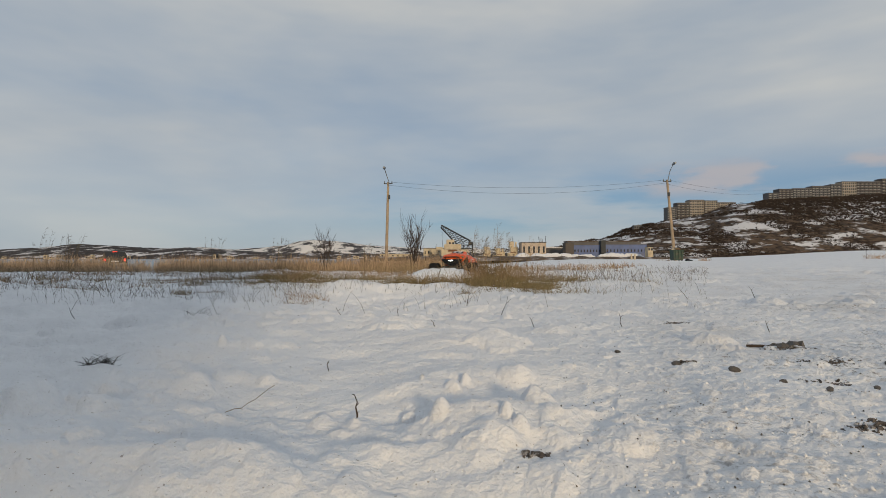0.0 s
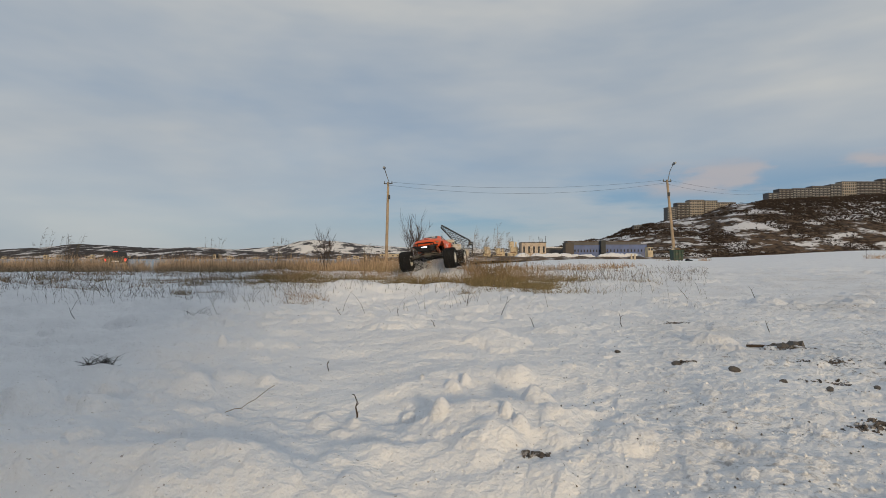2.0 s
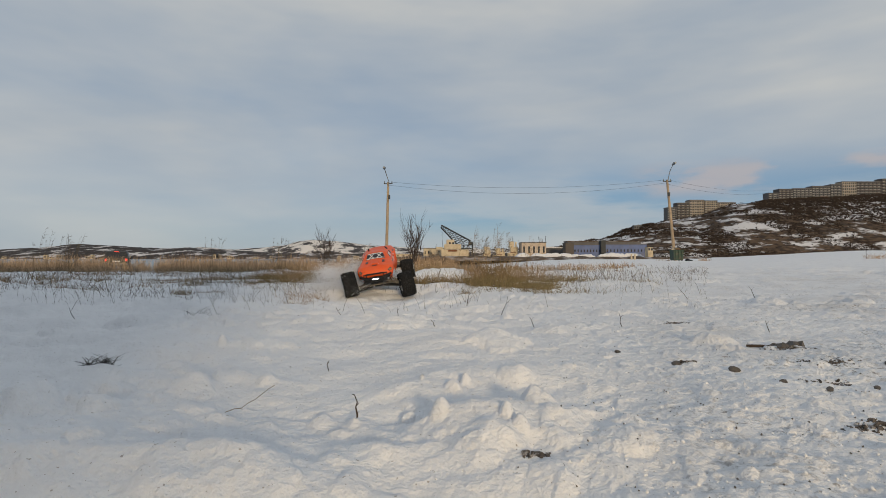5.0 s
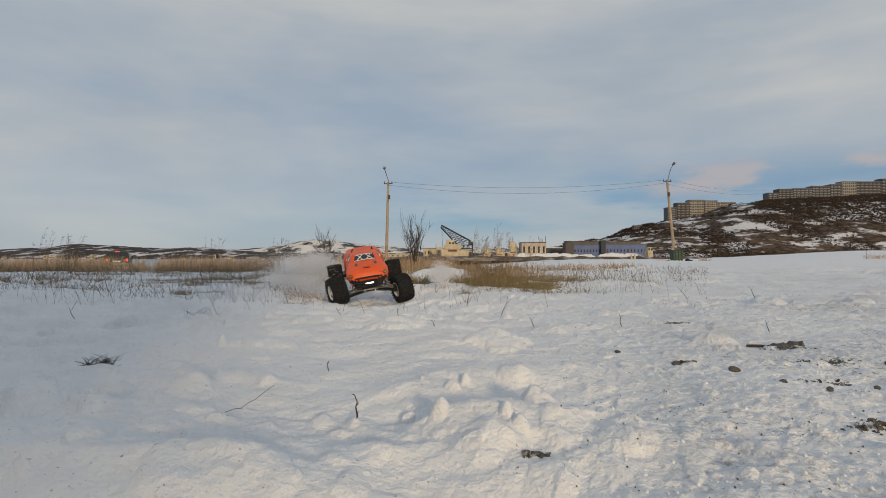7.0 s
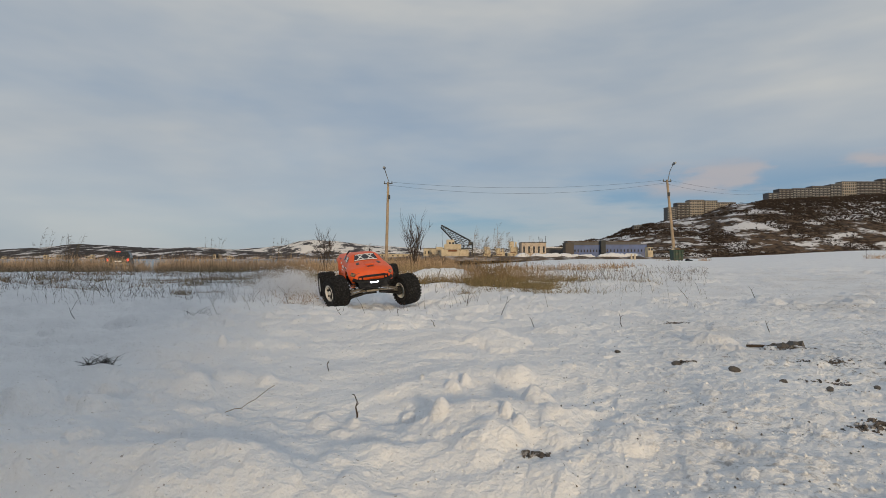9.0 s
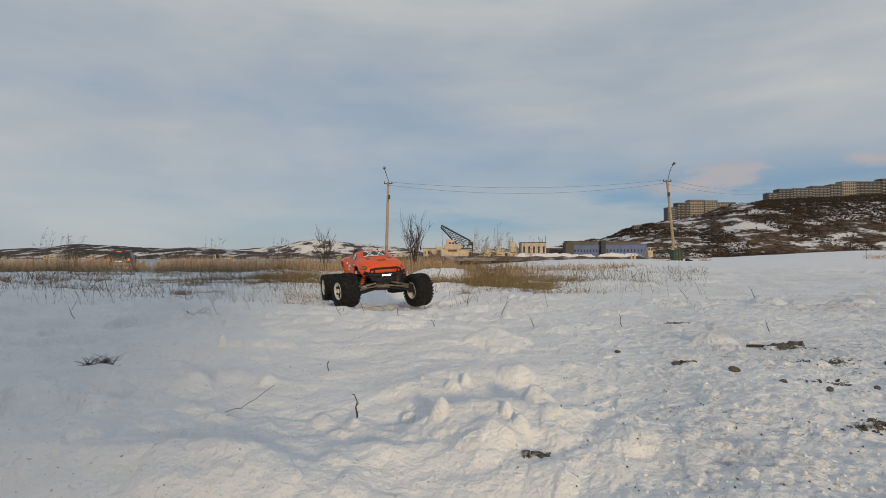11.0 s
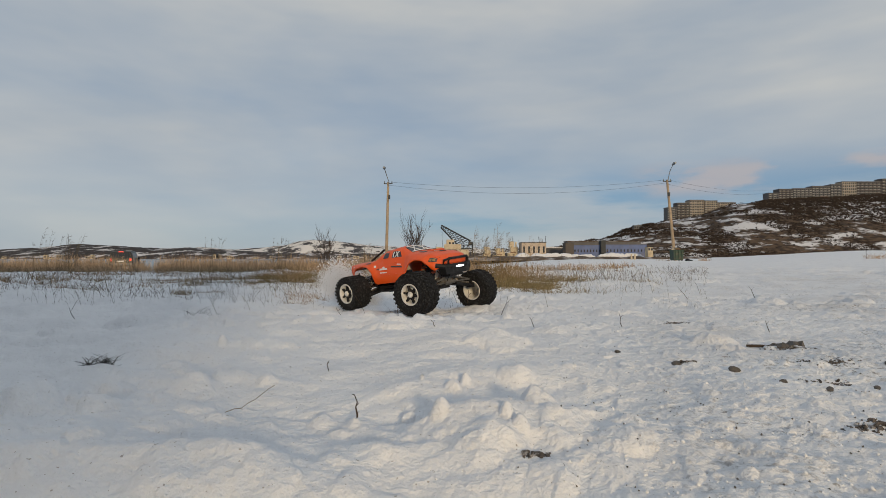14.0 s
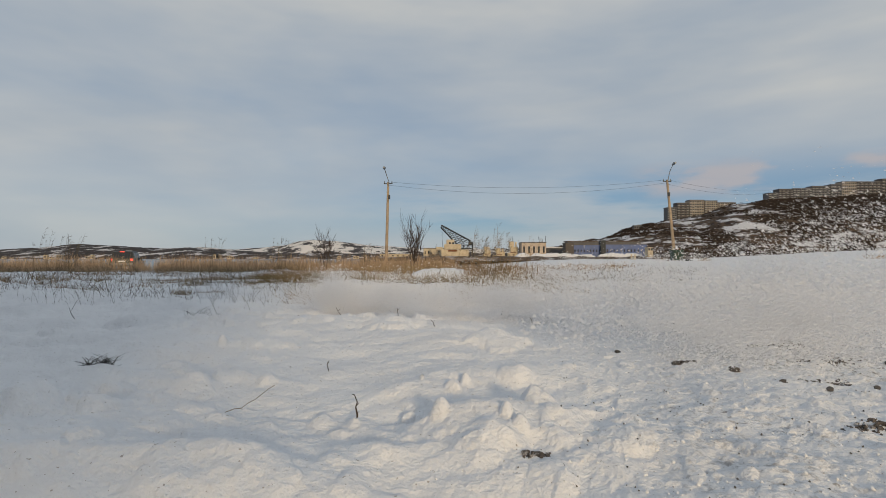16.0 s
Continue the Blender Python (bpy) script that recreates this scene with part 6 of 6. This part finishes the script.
def build_tufts():
    # the thick clump beside the jump mound and its neighbours
    for i, (x, y, r, n, h, m, t, th) in enumerate((
            (0.60, 5.75, 0.20, 560, 0.28, M_SEDGE, 18, 0.60), (0.42, 5.95, 0.16, 260, 0.28, M_REED, 14, 0.58), (0.80, 6.0, 0.18, 260, 0.26, M_REED, 10, 0.55), (0.95, 5.8, 0.16, 260, 0.20, M_SEDGE, 3, 0.32),
            (0.30, 6.5, 0.12, 120, 0.2, M_REED, 5, 0.5), (1.15, 6.4, 0.22, 150, 0.14, M_REED, 0, 0), (1.25, 5.7, 0.16, 90, 0.09, M_SEDGE, 0, 0), (1.45, 6.3, 0.25, 120, 0.11, M_STRAW, 0, 0),
            (-0.12, 5.55, 0.10, 90, 0.08, M_SEDGE, 0, 0), (0.10, 5.45, 0.14, 110, 0.08, M_SEDGE, 0, 0), (-0.32, 5.5, 0.12, 100, 0.10, M_REED, 0, 0), (-0.62, 5.9, 0.22, 190, 0.16, M_REED, 2, 0.3),
            (-0.95, 6.2, 0.25, 170, 0.14, M_REED, 1, 0.3), (-1.5, 6.4, 0.25, 160, 0.13, M_REED, 0, 0), (-2.0, 6.2, 0.2, 120, 0.10, M_SEDGE, 0, 0), (-2.6, 5.9, 0.2, 130, 0.10, M_REED, 0, 0), (-3.4, 6.6, 0.2, 120, 0.1, M_REED, 0, 0), (-1.0, 3.6, 0.10, 60, 0.035, M_SEDGE, 0, 0),
            (4.0, 12.2, 0.4, 160, 0.16, M_REED, 0, 0), (4.6, 12.6, 0.3, 110, 0.12, M_REED, 0, 0), (3.1, 10.8, 0.5, 190, 0.14, M_REED, 2, 0.4), (2.3, 9.6, 0.5, 190, 0.15, M_REED, 2, 0.4), (1.9, 8.4, 0.4, 170, 0.13, M_STRAW, 0, 0),
            (-4.3, 6.9, 0.25, 150, 0.12, M_REED, 0, 0), (-5.0, 7.4, 0.25, 150, 0.14, M_REED, 0, 0), (34.6, 41.5, 1.2, 160, 0.35, M_REED, 0, 0), (36.5, 44.0, 1.2, 120, 0.4, M_REED, 0, 0), (18.6, 44.5, 0.5, 70, 0.3, M_REED, 0, 0), (22.2, 44.8, 0.5, 80, 0.35, M_REED, 0, 0))):
        tuft(x, y, r * 1.15, n, h, 0.95, m, "dry brown grass clump rooted in snow" if t == 0 else "dry grass clump with tall seed stems in snow", t, th, i)
    # ragged tussocks in front of the belt
    rs = random.Random(77)
    for i in range(44):
        q, y = rs.uniform(-0.86, -0.24), 3.3 + 3.0 * rs.random() ** 0.7
        k = y / 6.5
        tuft(q * y, y, k * rs.uniform(0.10, 0.30), rs.randint(70, 260), k * rs.uniform(0.05, 0.15), rs.uniform(0.9, 1.5), rs.choice((M_REED, M_REED, M_SEDGE, M_TUSSOCK)), "low ragged tussock of dry brown grass in snow", rs.choice((0, 0, 0, 2)), 0.3, 200 + i)
    # wispy plants over the left belt
    for i, (x, y, h) in enumerate(((-7.0, 9.2, 0.82), (-6.7, 9.3, 0.7), (-6.4, 9.1, 0.65), (-4.3, 9.8, 0.72), (-2.85, 9.5, 0.68), (-3.0, 9.4, 0.6), (-1.35, 9.4, 0.5), (0.6, 9.8, 0.75), (0.75, 9.6, 0.62))):
        tuft(x, y, 0.12, 14, 0.4, 0.5, M_STRAW, "wispy dry grass with tall seed stems", 6, h, 60 + i)
    # flattened dark tufts in the near snow
    for i, (x, y, r, n) in enumerate(((-0.86, 1.33, 0.042, 90), (-1.10, 2.40, 0.07, 60), (-0.78, 3.3, 0.1, 50))):
        rs = random.Random(i)
        bm = bmesh.new()
        for k in range(n):
            a, d = rs.uniform(0, 6.28), rs.uniform(0, r)
            bx, by = x + math.cos(a) * d, y + math.sin(a) * d * 0.5
            a = rs.uniform(0, 6.28)
            l = rs.uniform(0.3, 1.0) * r
            z = gz(bx, by) - 0.003
            rise = rs.uniform(0.1, 0.9) * l
            lx, ly = math.cos(a) * l, math.sin(a) * l * 0.6
            tube(bm, ((bx, by, z), (bx + lx * 0.4, by + ly * 0.4, z + rise * 0.65), (bx + lx, by + ly, max(gz(bx + lx, by + ly) + 0.002, z + rise))), [0.0009, 0.0007, 0.0002], 3)
        tagged(part("grass_tuft", bm, M_DARKGRASS), "flattened dark grass tuft thawed out of snow", "grass", "flattened tufts")


M_DARKGRASS = mat("dead_dark_grass", (0.06, 0.055, 0.045), 0.9, color2=(0.03, 0.03, 0.026), island=True, spec=0.2)
build_tufts()


def sapling(x, y, h, n, spread, seed, label):
    """A bare many-stemmed bush."""
    rs = random.Random(seed)
    z = gz(x, y) - 0.05
    tree = tagged(new("bare_bush"), label, "bush", "bare bushes")
    tree.location = (x, y, z)
    bm = bmesh.new()

    def grow(p, d, l, r, level):
        pts, rad = [p], [r]
        for k in range(3):
            d = (d + Vector((rs.uniform(-0.13, 0.13), rs.uniform(-0.13, 0.13), 0.07))).normalized()
            pts.append(pts[-1] + d * l / 3)
            rad.append(r * (1 - 0.26 * (k + 1)))
        tube(bm, pts, rad, 4 if level else 5)
        if level < 2:
            for k in range(rs.randint(3, 5)):
                s = rs.uniform(0.25, 0.95)
                i = min(2, int(s * 3))
                q = pts[i].lerp(pts[i + 1], s * 3 - i)
                a = rs.uniform(0, 6.28)
                e = (d + Vector((math.cos(a), math.sin(a), 0.2)) * rs.uniform(0.35, 0.6)).normalized()
                grow(q, e, l * rs.uniform(0.3, 0.5), max(r * 0.5, 0.0036), level + 1)
    for k in range(n):
        a = rs.uniform(0, 6.28)
        d = Vector((math.cos(a) * spread, math.sin(a) * spread, 1)).normalized()
        grow(Vector((math.cos(a) * 0.04, math.sin(a) * 0.04, 0)), d, h * rs.uniform(0.6, 1.0), 0.0105 * h / 1.5, 0)
    part("branchwork", bm, M_TWIG, tree)


sapling(-0.0546 * 14, 14.0, 1.45, 15, 0.10, 3, "leafless many-stemmed bush standing in dry reeds")
sapling(-0.224 * 15, 15.0, 1.22, 10, 0.11, 5, "small leafless bush standing in dry reeds")
sapling(-0.15 * 16, 16.0, 0.7, 4, 0.3, 9, "small leafless bush standing in dry reeds")
sapling(0.0 * 18, 18.0, 0.6, 4, 0.3, 10, "small leafless bush standing in dry reeds")


# ---- small things in the near snow ----
def near_things():
    rs = random.Random(21)
    for i, (x, y, r) in enumerate(((0.478, 1.45, 0.0105), (0.572, 1.30, 0.012), (0.673, 1.22, 0.0135), (0.62, 1.31, 0.007), (0.70, 1.09, 0.009), (0.185, 0.592, 0.0075), (0.745, 1.02, 0.008), (1.05, 1.25, 0.010), (0.86, 1.05, 0.007), (-0.60, 2.2, 0.008), (-0.385, 1.33, 0.006), (0.83, 0.93, 0.007))):
        bm = bmesh.new()
        r *= 0.8
        bmesh.ops.create_icosphere(bm, subdivisions=3, radius=r)
        k = Vector((i * 3.1, 0, 0))
        for v in bm.verts:
            v.co *= 1 + 0.55 * noise.noise(v.co * (0.8 / r) + k) + 0.12 * noise.noise(v.co * (2.5 / r) + k)
            v.co.z *= 0.72
        o = tagged(part("stone", bm, M_STONE, smooth=True), "small dark wet stone lying on snow", "stone", "stones on the snow")
        o.location = (x, y, gz(x, y) + r * 0.35)
    # grit and crumbs of snow
    for name, label, cat, material, n, x0, x1, rr in (("grit", "scattered dark grit on the driven snow", "grit", M_STONE, 1100, 0.12, 1.1, (0.0005, 0.0022)), ("snow_crumbs", "loose crumbs of snow", "snow", M_FLAKE, 3500, -0.75, 1.05, (0.0008, 0.0042))):
        R = np.random.RandomState(3 if name == "grit" else 4)
        yy = 0.55 * (4.5 / 0.55) ** R.rand(n)
        xx = R.uniform(x0, x1, n) * yy
        zz = ground_z(xx, yy)
        V, F = [], []
        oct_v = np.array([[1, 0, 0], [0, 1, 0], [-1, 0, 0], [0, -1, 0], [0, 0, 1], [0, 0, -1], ]) * 1.0
        faces = [(0, 1, 4), (1, 2, 4), (2, 3, 4), (3, 0, 4), (1, 0, 5), (2, 1, 5), (3, 2, 5), (0, 3, 5)]
        for i in range(n):
            r = rr[0] + (rr[1] - rr[0]) * R.rand() ** 3
            if name == "snow_crumbs" and xx[i] < 0.2 * yy[i]:
                r *= 0.6
            k = len(V)
            a = R.uniform(0, 6.28)
            m = np.array([[math.cos(a), -math.sin(a), 0], [math.sin(a), math.cos(a), 0], [0, 0, 1]])
            V += ((oct_v * (R.uniform(0.6, 1.3, (6, 1))) * r) @ m.T + [xx[i], yy[i], zz[i] + r * (0.4 if name == 'grit' else 0.1)]).tolist()
            F += [tuple(k + j for j in f) for f in faces]
        tagged(new(name, mesh_np(name, V, F, material, name == "snow_crumbs")), label, cat, kind="stuff")
    # bare soil showing through
    for i, (x, y, a, b) in enumerate(((0.208, 0.93, 0.026, 0.030), (0.128, 0.735, 0.026, 0.012), (0.655, 0.80, 0.06, 0.025), (0.80, 1.10, 0.06, 0.03), (0.96, 2.18, 0.06, 0.05), (0.60, 1.32, 0.02, 0.02), (1.0, 1.53, 0.09, 0.045), (0.93, 1.28, 0.08, 0.03), (-1.35, 5.2, 0.3, 0.08))):
        bm = bmesh.new()
        for k in range(int(46 + 700 * a)):
            t, d = rs.uniform(0, 6.28), rs.random() ** 0.7
            px, py = x + a * d * math.cos(t), y + b * d * math.sin(t)
            r = rs.uniform(0.0012, 0.0042) * (1.25 - 0.7 * d) * (0.7 + 0.3 * y)
            box(bm, (px, py, gz(px, py) + r * 0.25), (r * rs.uniform(1.2, 3.4), r * rs.uniform(1.0, 2.0), r), Euler((rs.uniform(-0.5, 0.5), rs.uniform(-0.5, 0.5), rs.uniform(0, 3))).to_matrix(), rs.uniform(0.5, 0.9))
        tagged(part("soil_patch", bm, M_SOIL), "dark frozen soil and grass showing through snow", "soil", "bare soil patches")
    # upright twig, bent straw, torn scrap
    x, y = -0.149, 0.917
    z = gz(x, y) - 0.004
    bm = bmesh.new()
    tube(bm, ((x, y, z), (x + 0.001, y, z + 0.013), (x - 0.002, y, z + 0.026), (x + 0.001, y, z + 0.034), (x - 0.004, y, z + 0.047)), [0.0019, 0.0017, 0.0013, 0.0012, 0.0006], 6)
    tube(bm, ((x - 0.002, y, z + 0.026), (x + 0.004, y, z + 0.033)), [0.001, 0.0005], 5)
    tube(bm, ((x, y, z + 0.015), (x + 0.004, y, z + 0.018)), [0.001, 0.0005], 5)
    tube(bm, ((x - 0.004, y, z + 0.047), (x - 0.009, y, z + 0.048)), [0.0008, 0.0005], 5)
    tagged(part("twig", bm, M_TWIG), "crooked dark twig standing upright in snow", "twig", "twigs in the snow")
    bm = bmesh.new()
    pts = []
    for k in range(9):
        s = k / 8
        px = -0.405 + 0.053 * s
        py = 0.985 + 0.135 * s ** 1.6
        px -= 0.0 if s < 0.8 else 0.004 * (s - 0.8) / 0.2
        pts.append((px, py, gz(px, py) + 0.003 + 0.010 * math.sin(s * 2.6)))
    tube(bm, pts, 0.0007, 4)
    tagged(part("straw", bm, M_STRAW), "bent dry straw lying on snow", "straw")
    for i, (x, y, l) in enumerate(((-0.19, 2.3, 0.05), (-0.27, 1.25, 0.03), (0.35, 2.05, 0.05), (0.71, 2.1, 0.06), (1.62, 3.5, 0.11), (1.95, 3.3, 0.09), (-0.45, 2.4, 0.07), (-0.03, 1.9, 0.03), (0.14, 3.0, 0.09), (-1.6, 2.3, 0.06), (0.28, 2.6, 0.12), (1.2, 1.95, 0.05))):
        bm = bmesh.new()
        z = gz(x, y) - 0.004
        a = rs.uniform(-0.7, 0.7)
        pts = [(x + l * s * math.sin(a) + rs.uniform(-0.004, 0.004), y, z + l * s * math.cos(a)) for s in (0, 0.35, 0.7, 1)]
        w = 0.0009 + 0.0002 * y
        tube(bm, pts, [w, w, w * 0.7, w * 0.4], 5)
        tube(bm, (pts[2], (pts[2][0] + l * 0.18, y, pts[2][2] + l * 0.18)), [w * 0.6, w * 0.3], 4)
        tagged(part("twig", bm, M_TWIG), "thin dark twig poking out of snow", "twig", "twigs in the snow")
    x, y = 1.02, 1.57
    bm = bmesh.new()
    g = []
    for i in range(9):
        row = []
        for j in range(5):
            px, py = x - 0.04 + 0.08 * i / 8, y - 0.02 + 0.04 * j / 4
            row.append(bm.verts.new((px, py, gz(px, py) + 0.004 + 0.022 * abs(noise.noise(Vector((i * 0.55, j * 0.8, 2.0)))))))
        g.append(row)
    for i in range(8):
        for j in range(4):
            bm.faces.new((g[i][j], g[i + 1][j], g[i + 1][j + 1], g[i][j + 1]))
    bmesh.ops.recalc_face_normals(bm, faces=bm.faces)
    bmesh.ops.solidify(bm, geom=bm.faces[:], thickness=0.0015)
    tagged(part("torn_scrap", bm, M_STONE), "crumpled grey scrap half buried in dirty snow", "litter")
    bm = bmesh.new()
    tube(bm, ((0.90, 1.57, gz(0.90, 1.57) + 0.006), (0.935, 1.565, gz(0.935, 1.565) + 0.005), (0.975, 1.57, gz(0.975, 1.57) + 0.006)), [0.004, 0.005, 0.003], 6)
    tagged(part("stick", bm, M_TWIG), "short black stick lying on dirty snow", "stick")


near_things()


# ---- powder snow and clods thrown up by the wheels ----
def flake_cloud(n, rx, ry, rz, size, seed, flat=0.4):
    """Loose flakes: tiny bent crystals, thickest in the middle and towards the ground."""
    R = np.random.RandomState(seed)
    p = R.normal(0, 0.48, (n, 3))
    # billows: pull flakes towards a few cores
    cores = R.normal(0, 0.5, (9, 3))
    pick = R.randint(0, 9, n)
    p = cores[pick] * 0.75 + p * R.uniform(0.35, 0.9, (9,))[pick][:, None]
    p[:, 2] = np.where(p[:, 2] < 0, p[:, 2] * 0.6, p[:, 2])
    p *= (rx, ry, rz)
    s = size * (0.5 + R.rand(n) ** 3 * 1.4)
    t = np.array([[1, 1, 1], [1, -1, -1], [-1, 1, -1], [-1, -1, 1]]) * 0.58
    V = (p[:, None, :] + t[None] * s[:, None, None] * R.uniform(0.5, 1.2, (n, 4, 1)))
    b = (np.arange(n) * 4)[:, None]
    F = np.concatenate([b + np.array(f)[None] for f in ((0, 1, 2), (0, 2, 3))])
    return mesh_np("snow_spray", V.reshape(-1, 3), F, M_MIST)


def spray(me, rows, lab="cloud of powder snow thrown up by wheels"):
    ob = tagged(new("snow_spray", me), lab, "snow spray", kind="stuff")
    SPRAY_ROWS.append((ob, [(t, pose(x, y, z, 0, 0, r)) for t, x, y, z, r in rows]))


def build_spray():
    jump = flake_cloud(30000, 0.26, 0.3, 0.18, 0.0026, 1)
    spray(jump, ((0, 0.26, 7.0, 0.05, 0), (0.5, 0.24, 6.9, 0.17, 5), (1.0, 0.20, 6.6, 0.25, 10), (1.5, 0.12, 6.5, 0.27, 14), (2.0, 0.02, 6.3, 0.25, 18), (3.0, -0.15, 6.1, 0.22, 24), (4.2, -0.2, 6.0, 0.12, 30), (5.5, -0.25, 5.9, -0.5, 35), (16, -0.25, 5.9, -0.8, 35)))
    spray(jump, ((0, -0.1, 6.5, -0.5, 90), (0.7, 0.0, 6.3, -0.2, 95), (1.2, -0.08, 6.1, 0.03, 100), (2.0, -0.2, 5.9, 0.08, 104), (3.0, -0.3, 5.7, 0.09, 110), (4.2, -0.55, 5.7, 0.12, 120), (5.5, -0.6, 5.6, -0.1, 130), (7, -0.6, 5.6, -0.7, 130), (16, -0.6, 5.6, -0.8, 130)))
    land_puff = flake_cloud(75000, 0.34, 0.3, 0.19, 0.0025, 2)
    spray(land_puff, ((0, -0.85, 5.0, -0.9, 0), (4.0, -0.85, 5.0, -0.7, 0), (5.0, -0.9, 4.9, 0.04, 6), (6.3, -1.12, 4.65, 0.13, 14), (7.5, -1.22, 4.5, 0.11, 22), (9.0, -1.35, 4.4, -0.03, 30), (11, -1.45, 4.4, -0.6, 36), (16, -1.45, 4.4, -0.8, 36)))
    small = flake_cloud(17000, 0.14, 0.16, 0.12, 0.0028, 3)
    spray(small, ((0, -0.5, 4.6, -0.8, 0), (5.5, -0.3, 4.7, -0.5, 0), (6.3, -0.12, 4.9, 0.12, 8), (7.0, -0.02, 4.9, 0.08, 16), (8.5, 0.05, 5.0, -0.4, 20), (16, 0.05, 5.0, -0.8, 20)))
    spray(small, ((0, -0.80, 3.75, -0.8, 0), (10.6, -0.80, 3.75, -0.5, 0), (11.4, -0.80, 3.72, -0.02, 10), (12.0, -0.76, 3.68, 0.01, 22), (12.6, -0.72, 3.62, 0.05, 40), (13.2, -0.66, 3.52, 0.05, 60), (14.0, -0.52, 3.20, 0.04, 80), (14.6, -0.44, 2.98, 0.04, 100), (15.2, -0.36, 2.75, 0.02, 120), (16, -0.4, 2.8, -0.3, 150)))
    spray(small, ((0, -0.75, 3.6, -0.8, 0), (13.0, -0.75, 3.6, -0.4, 0), (13.8, -0.66, 3.3, 0.08, 10), (14.5, -0.58, 3.05, 0.12, 25), (15.0, -0.52, 2.9, 0.11, 40), (15.5, -0.62, 3.05, 0.12, 60), (16, -0.62, 3.0, 0.05, 70)))
    spray(small, ((0, -0.3, 2.8, -0.8, 0), (13.9, -0.3, 2.9, -0.4, 0), (14.4, -0.30, 2.85, -0.03, 10), (15.0, -0.24, 2.66, 0.0, 25), (15.3, -0.2, 2.6, 0.05, 40), (16, -0.25, 2.6, 0.03, 60)))
    spray(small, ((0, -0.5, 3.0, -0.8, 90), (14.0, -0.5, 3.0, -0.4, 90), (14.4, -0.50, 2.95, 0.0, 95), (15.0, -0.44, 2.72, 0.03, 100), (15.3, -0.45, 2.7, 0.06, 105), (16, -0.5, 2.6, 0.03, 110)))
    trail = flake_cloud(20000, 0.27, 0.26, 0.14, 0.0026, 4)
    wide = flake_cloud(22000, 0.37, 0.30, 0.17, 0.0027, 5)
    spray(trail, ((0, -0.45, 2.9, -0.7, 0), (14.2, -0.45, 2.9, -0.4, 0), (14.8, -0.40, 2.9, 0.0, 10), (15.2, -0.38, 2.85, 0.05, 20), (15.5, -0.42, 2.8, 0.08, 30), (16, -0.5, 2.75, 0.05, 40)))
    for t0, x, y, z, m, turn in ((15.20, -0.10, 2.55, 0.08, trail, 0), (15.30, 0.16, 2.42, 0.09, trail, 40), (15.40, 0.38, 2.45, 0.09, wide, 80), (15.50, 0.68, 2.35, 0.10, wide, 130), (15.60, 1.05, 2.30, 0.12, wide, 190), (15.70, 1.45, 2.30, 0.12, wide, 230), (15.80, 1.80, 2.35, 0.12, wide, 280)):
        spray(m, ((0, x, y, -0.7, turn), (t0 - 0.1, x, y, -0.45, turn), (t0 + 0.05, x - 0.04, y, z * 0.4, turn + 5), (t0 + 0.2, x, y - 0.02, z, turn + 12), (16, x + 0.02, y - 0.12, z, turn + 20)))
    near = flake_cloud(52000, 0.46, 0.36, 0.13, 0.0023, 6)
    spray(near, ((0, 1.0, 1.55, -0.6, 0), (15.5, 1.0, 1.9, -0.5, 0), (15.7, 0.95, 1.75, 0.02, 10), (15.85, 0.88, 1.5, 0.08, 18), (16, 0.80, 1.35, 0.11, 25)), "thick haze of powder snow in the air")
    lumps = flake_cloud(2400, 0.34, 0.3, 0.19, 0.0062, 7)
    bits = flake_cloud(3000, 0.5, 0.4, 0.22, 0.0030, 8)
    for me, t0, x, y, z in ((lumps, 15.36, 0.42, 2.15, 0.02), (lumps, 15.46, 0.80, 2.1, 0.08), (lumps, 15.55, 1.10, 2.1, 0.14), (lumps, 15.65, 1.45, 2.1, 0.16), (bits, 15.58, 1.35, 2.2, 0.33), (bits, 15.65, 1.15, 1.9, 0.28)):
        spray(me, ((0, x, y, -0.8, 0), (t0 - 0.1, x, y, -0.5, 0), (t0 + 0.08, x - 0.05, y, z, 14), (15.85, x + 0.02, y - 0.2, z + 0.04, 30), (16, x + 0.08, y - 0.35, z - 0.02, 44)), "lumps of snow flung from the wheels")
    # two dark clods torn loose
    for r, rows in ((0.0125, ((0, 1.2, 2.0, -0.5), (15.6, 1.2, 2.0, -0.3), (15.7, 1.05, 1.85, 0.10), (15.8, 0.68, 1.50, 0.10), (15.9, 0.036, 1.0, 0.07), (16.0, -0.7, 0.45, -0.05))),
                    (0.022, ((0, 1.5, 2.2, -0.5), (15.6, 1.5, 2.2, -0.3), (15.7, 1.42, 2.15, 0.10), (15.8, 1.33, 2.0, 0.234), (15.9, 1.42, 1.9, 0.23), (16.0, 1.75, 1.8, 0.1)))):
        bm = bmesh.new()
        bmesh.ops.create_icosphere(bm, subdivisions=3, radius=r)
        for v in bm.verts:
            v.co *= 1 + 0.5 * noise.noise(v.co * (0.9 / r)) + 0.2 * noise.noise(v.co * (3 / r))
        ob = tagged(part("soil_clod", bm, M_STONE, smooth=True), "dark clod of frozen soil flung from the wheels", "clod", "flung clods")
        SPRAY_ROWS.append((ob, [(t, pose(x, y, z, 40 * i, 25 * i, 30 * i)) for i, (t, x, y, z) in enumerate(rows)]))


build_spray()


motions()
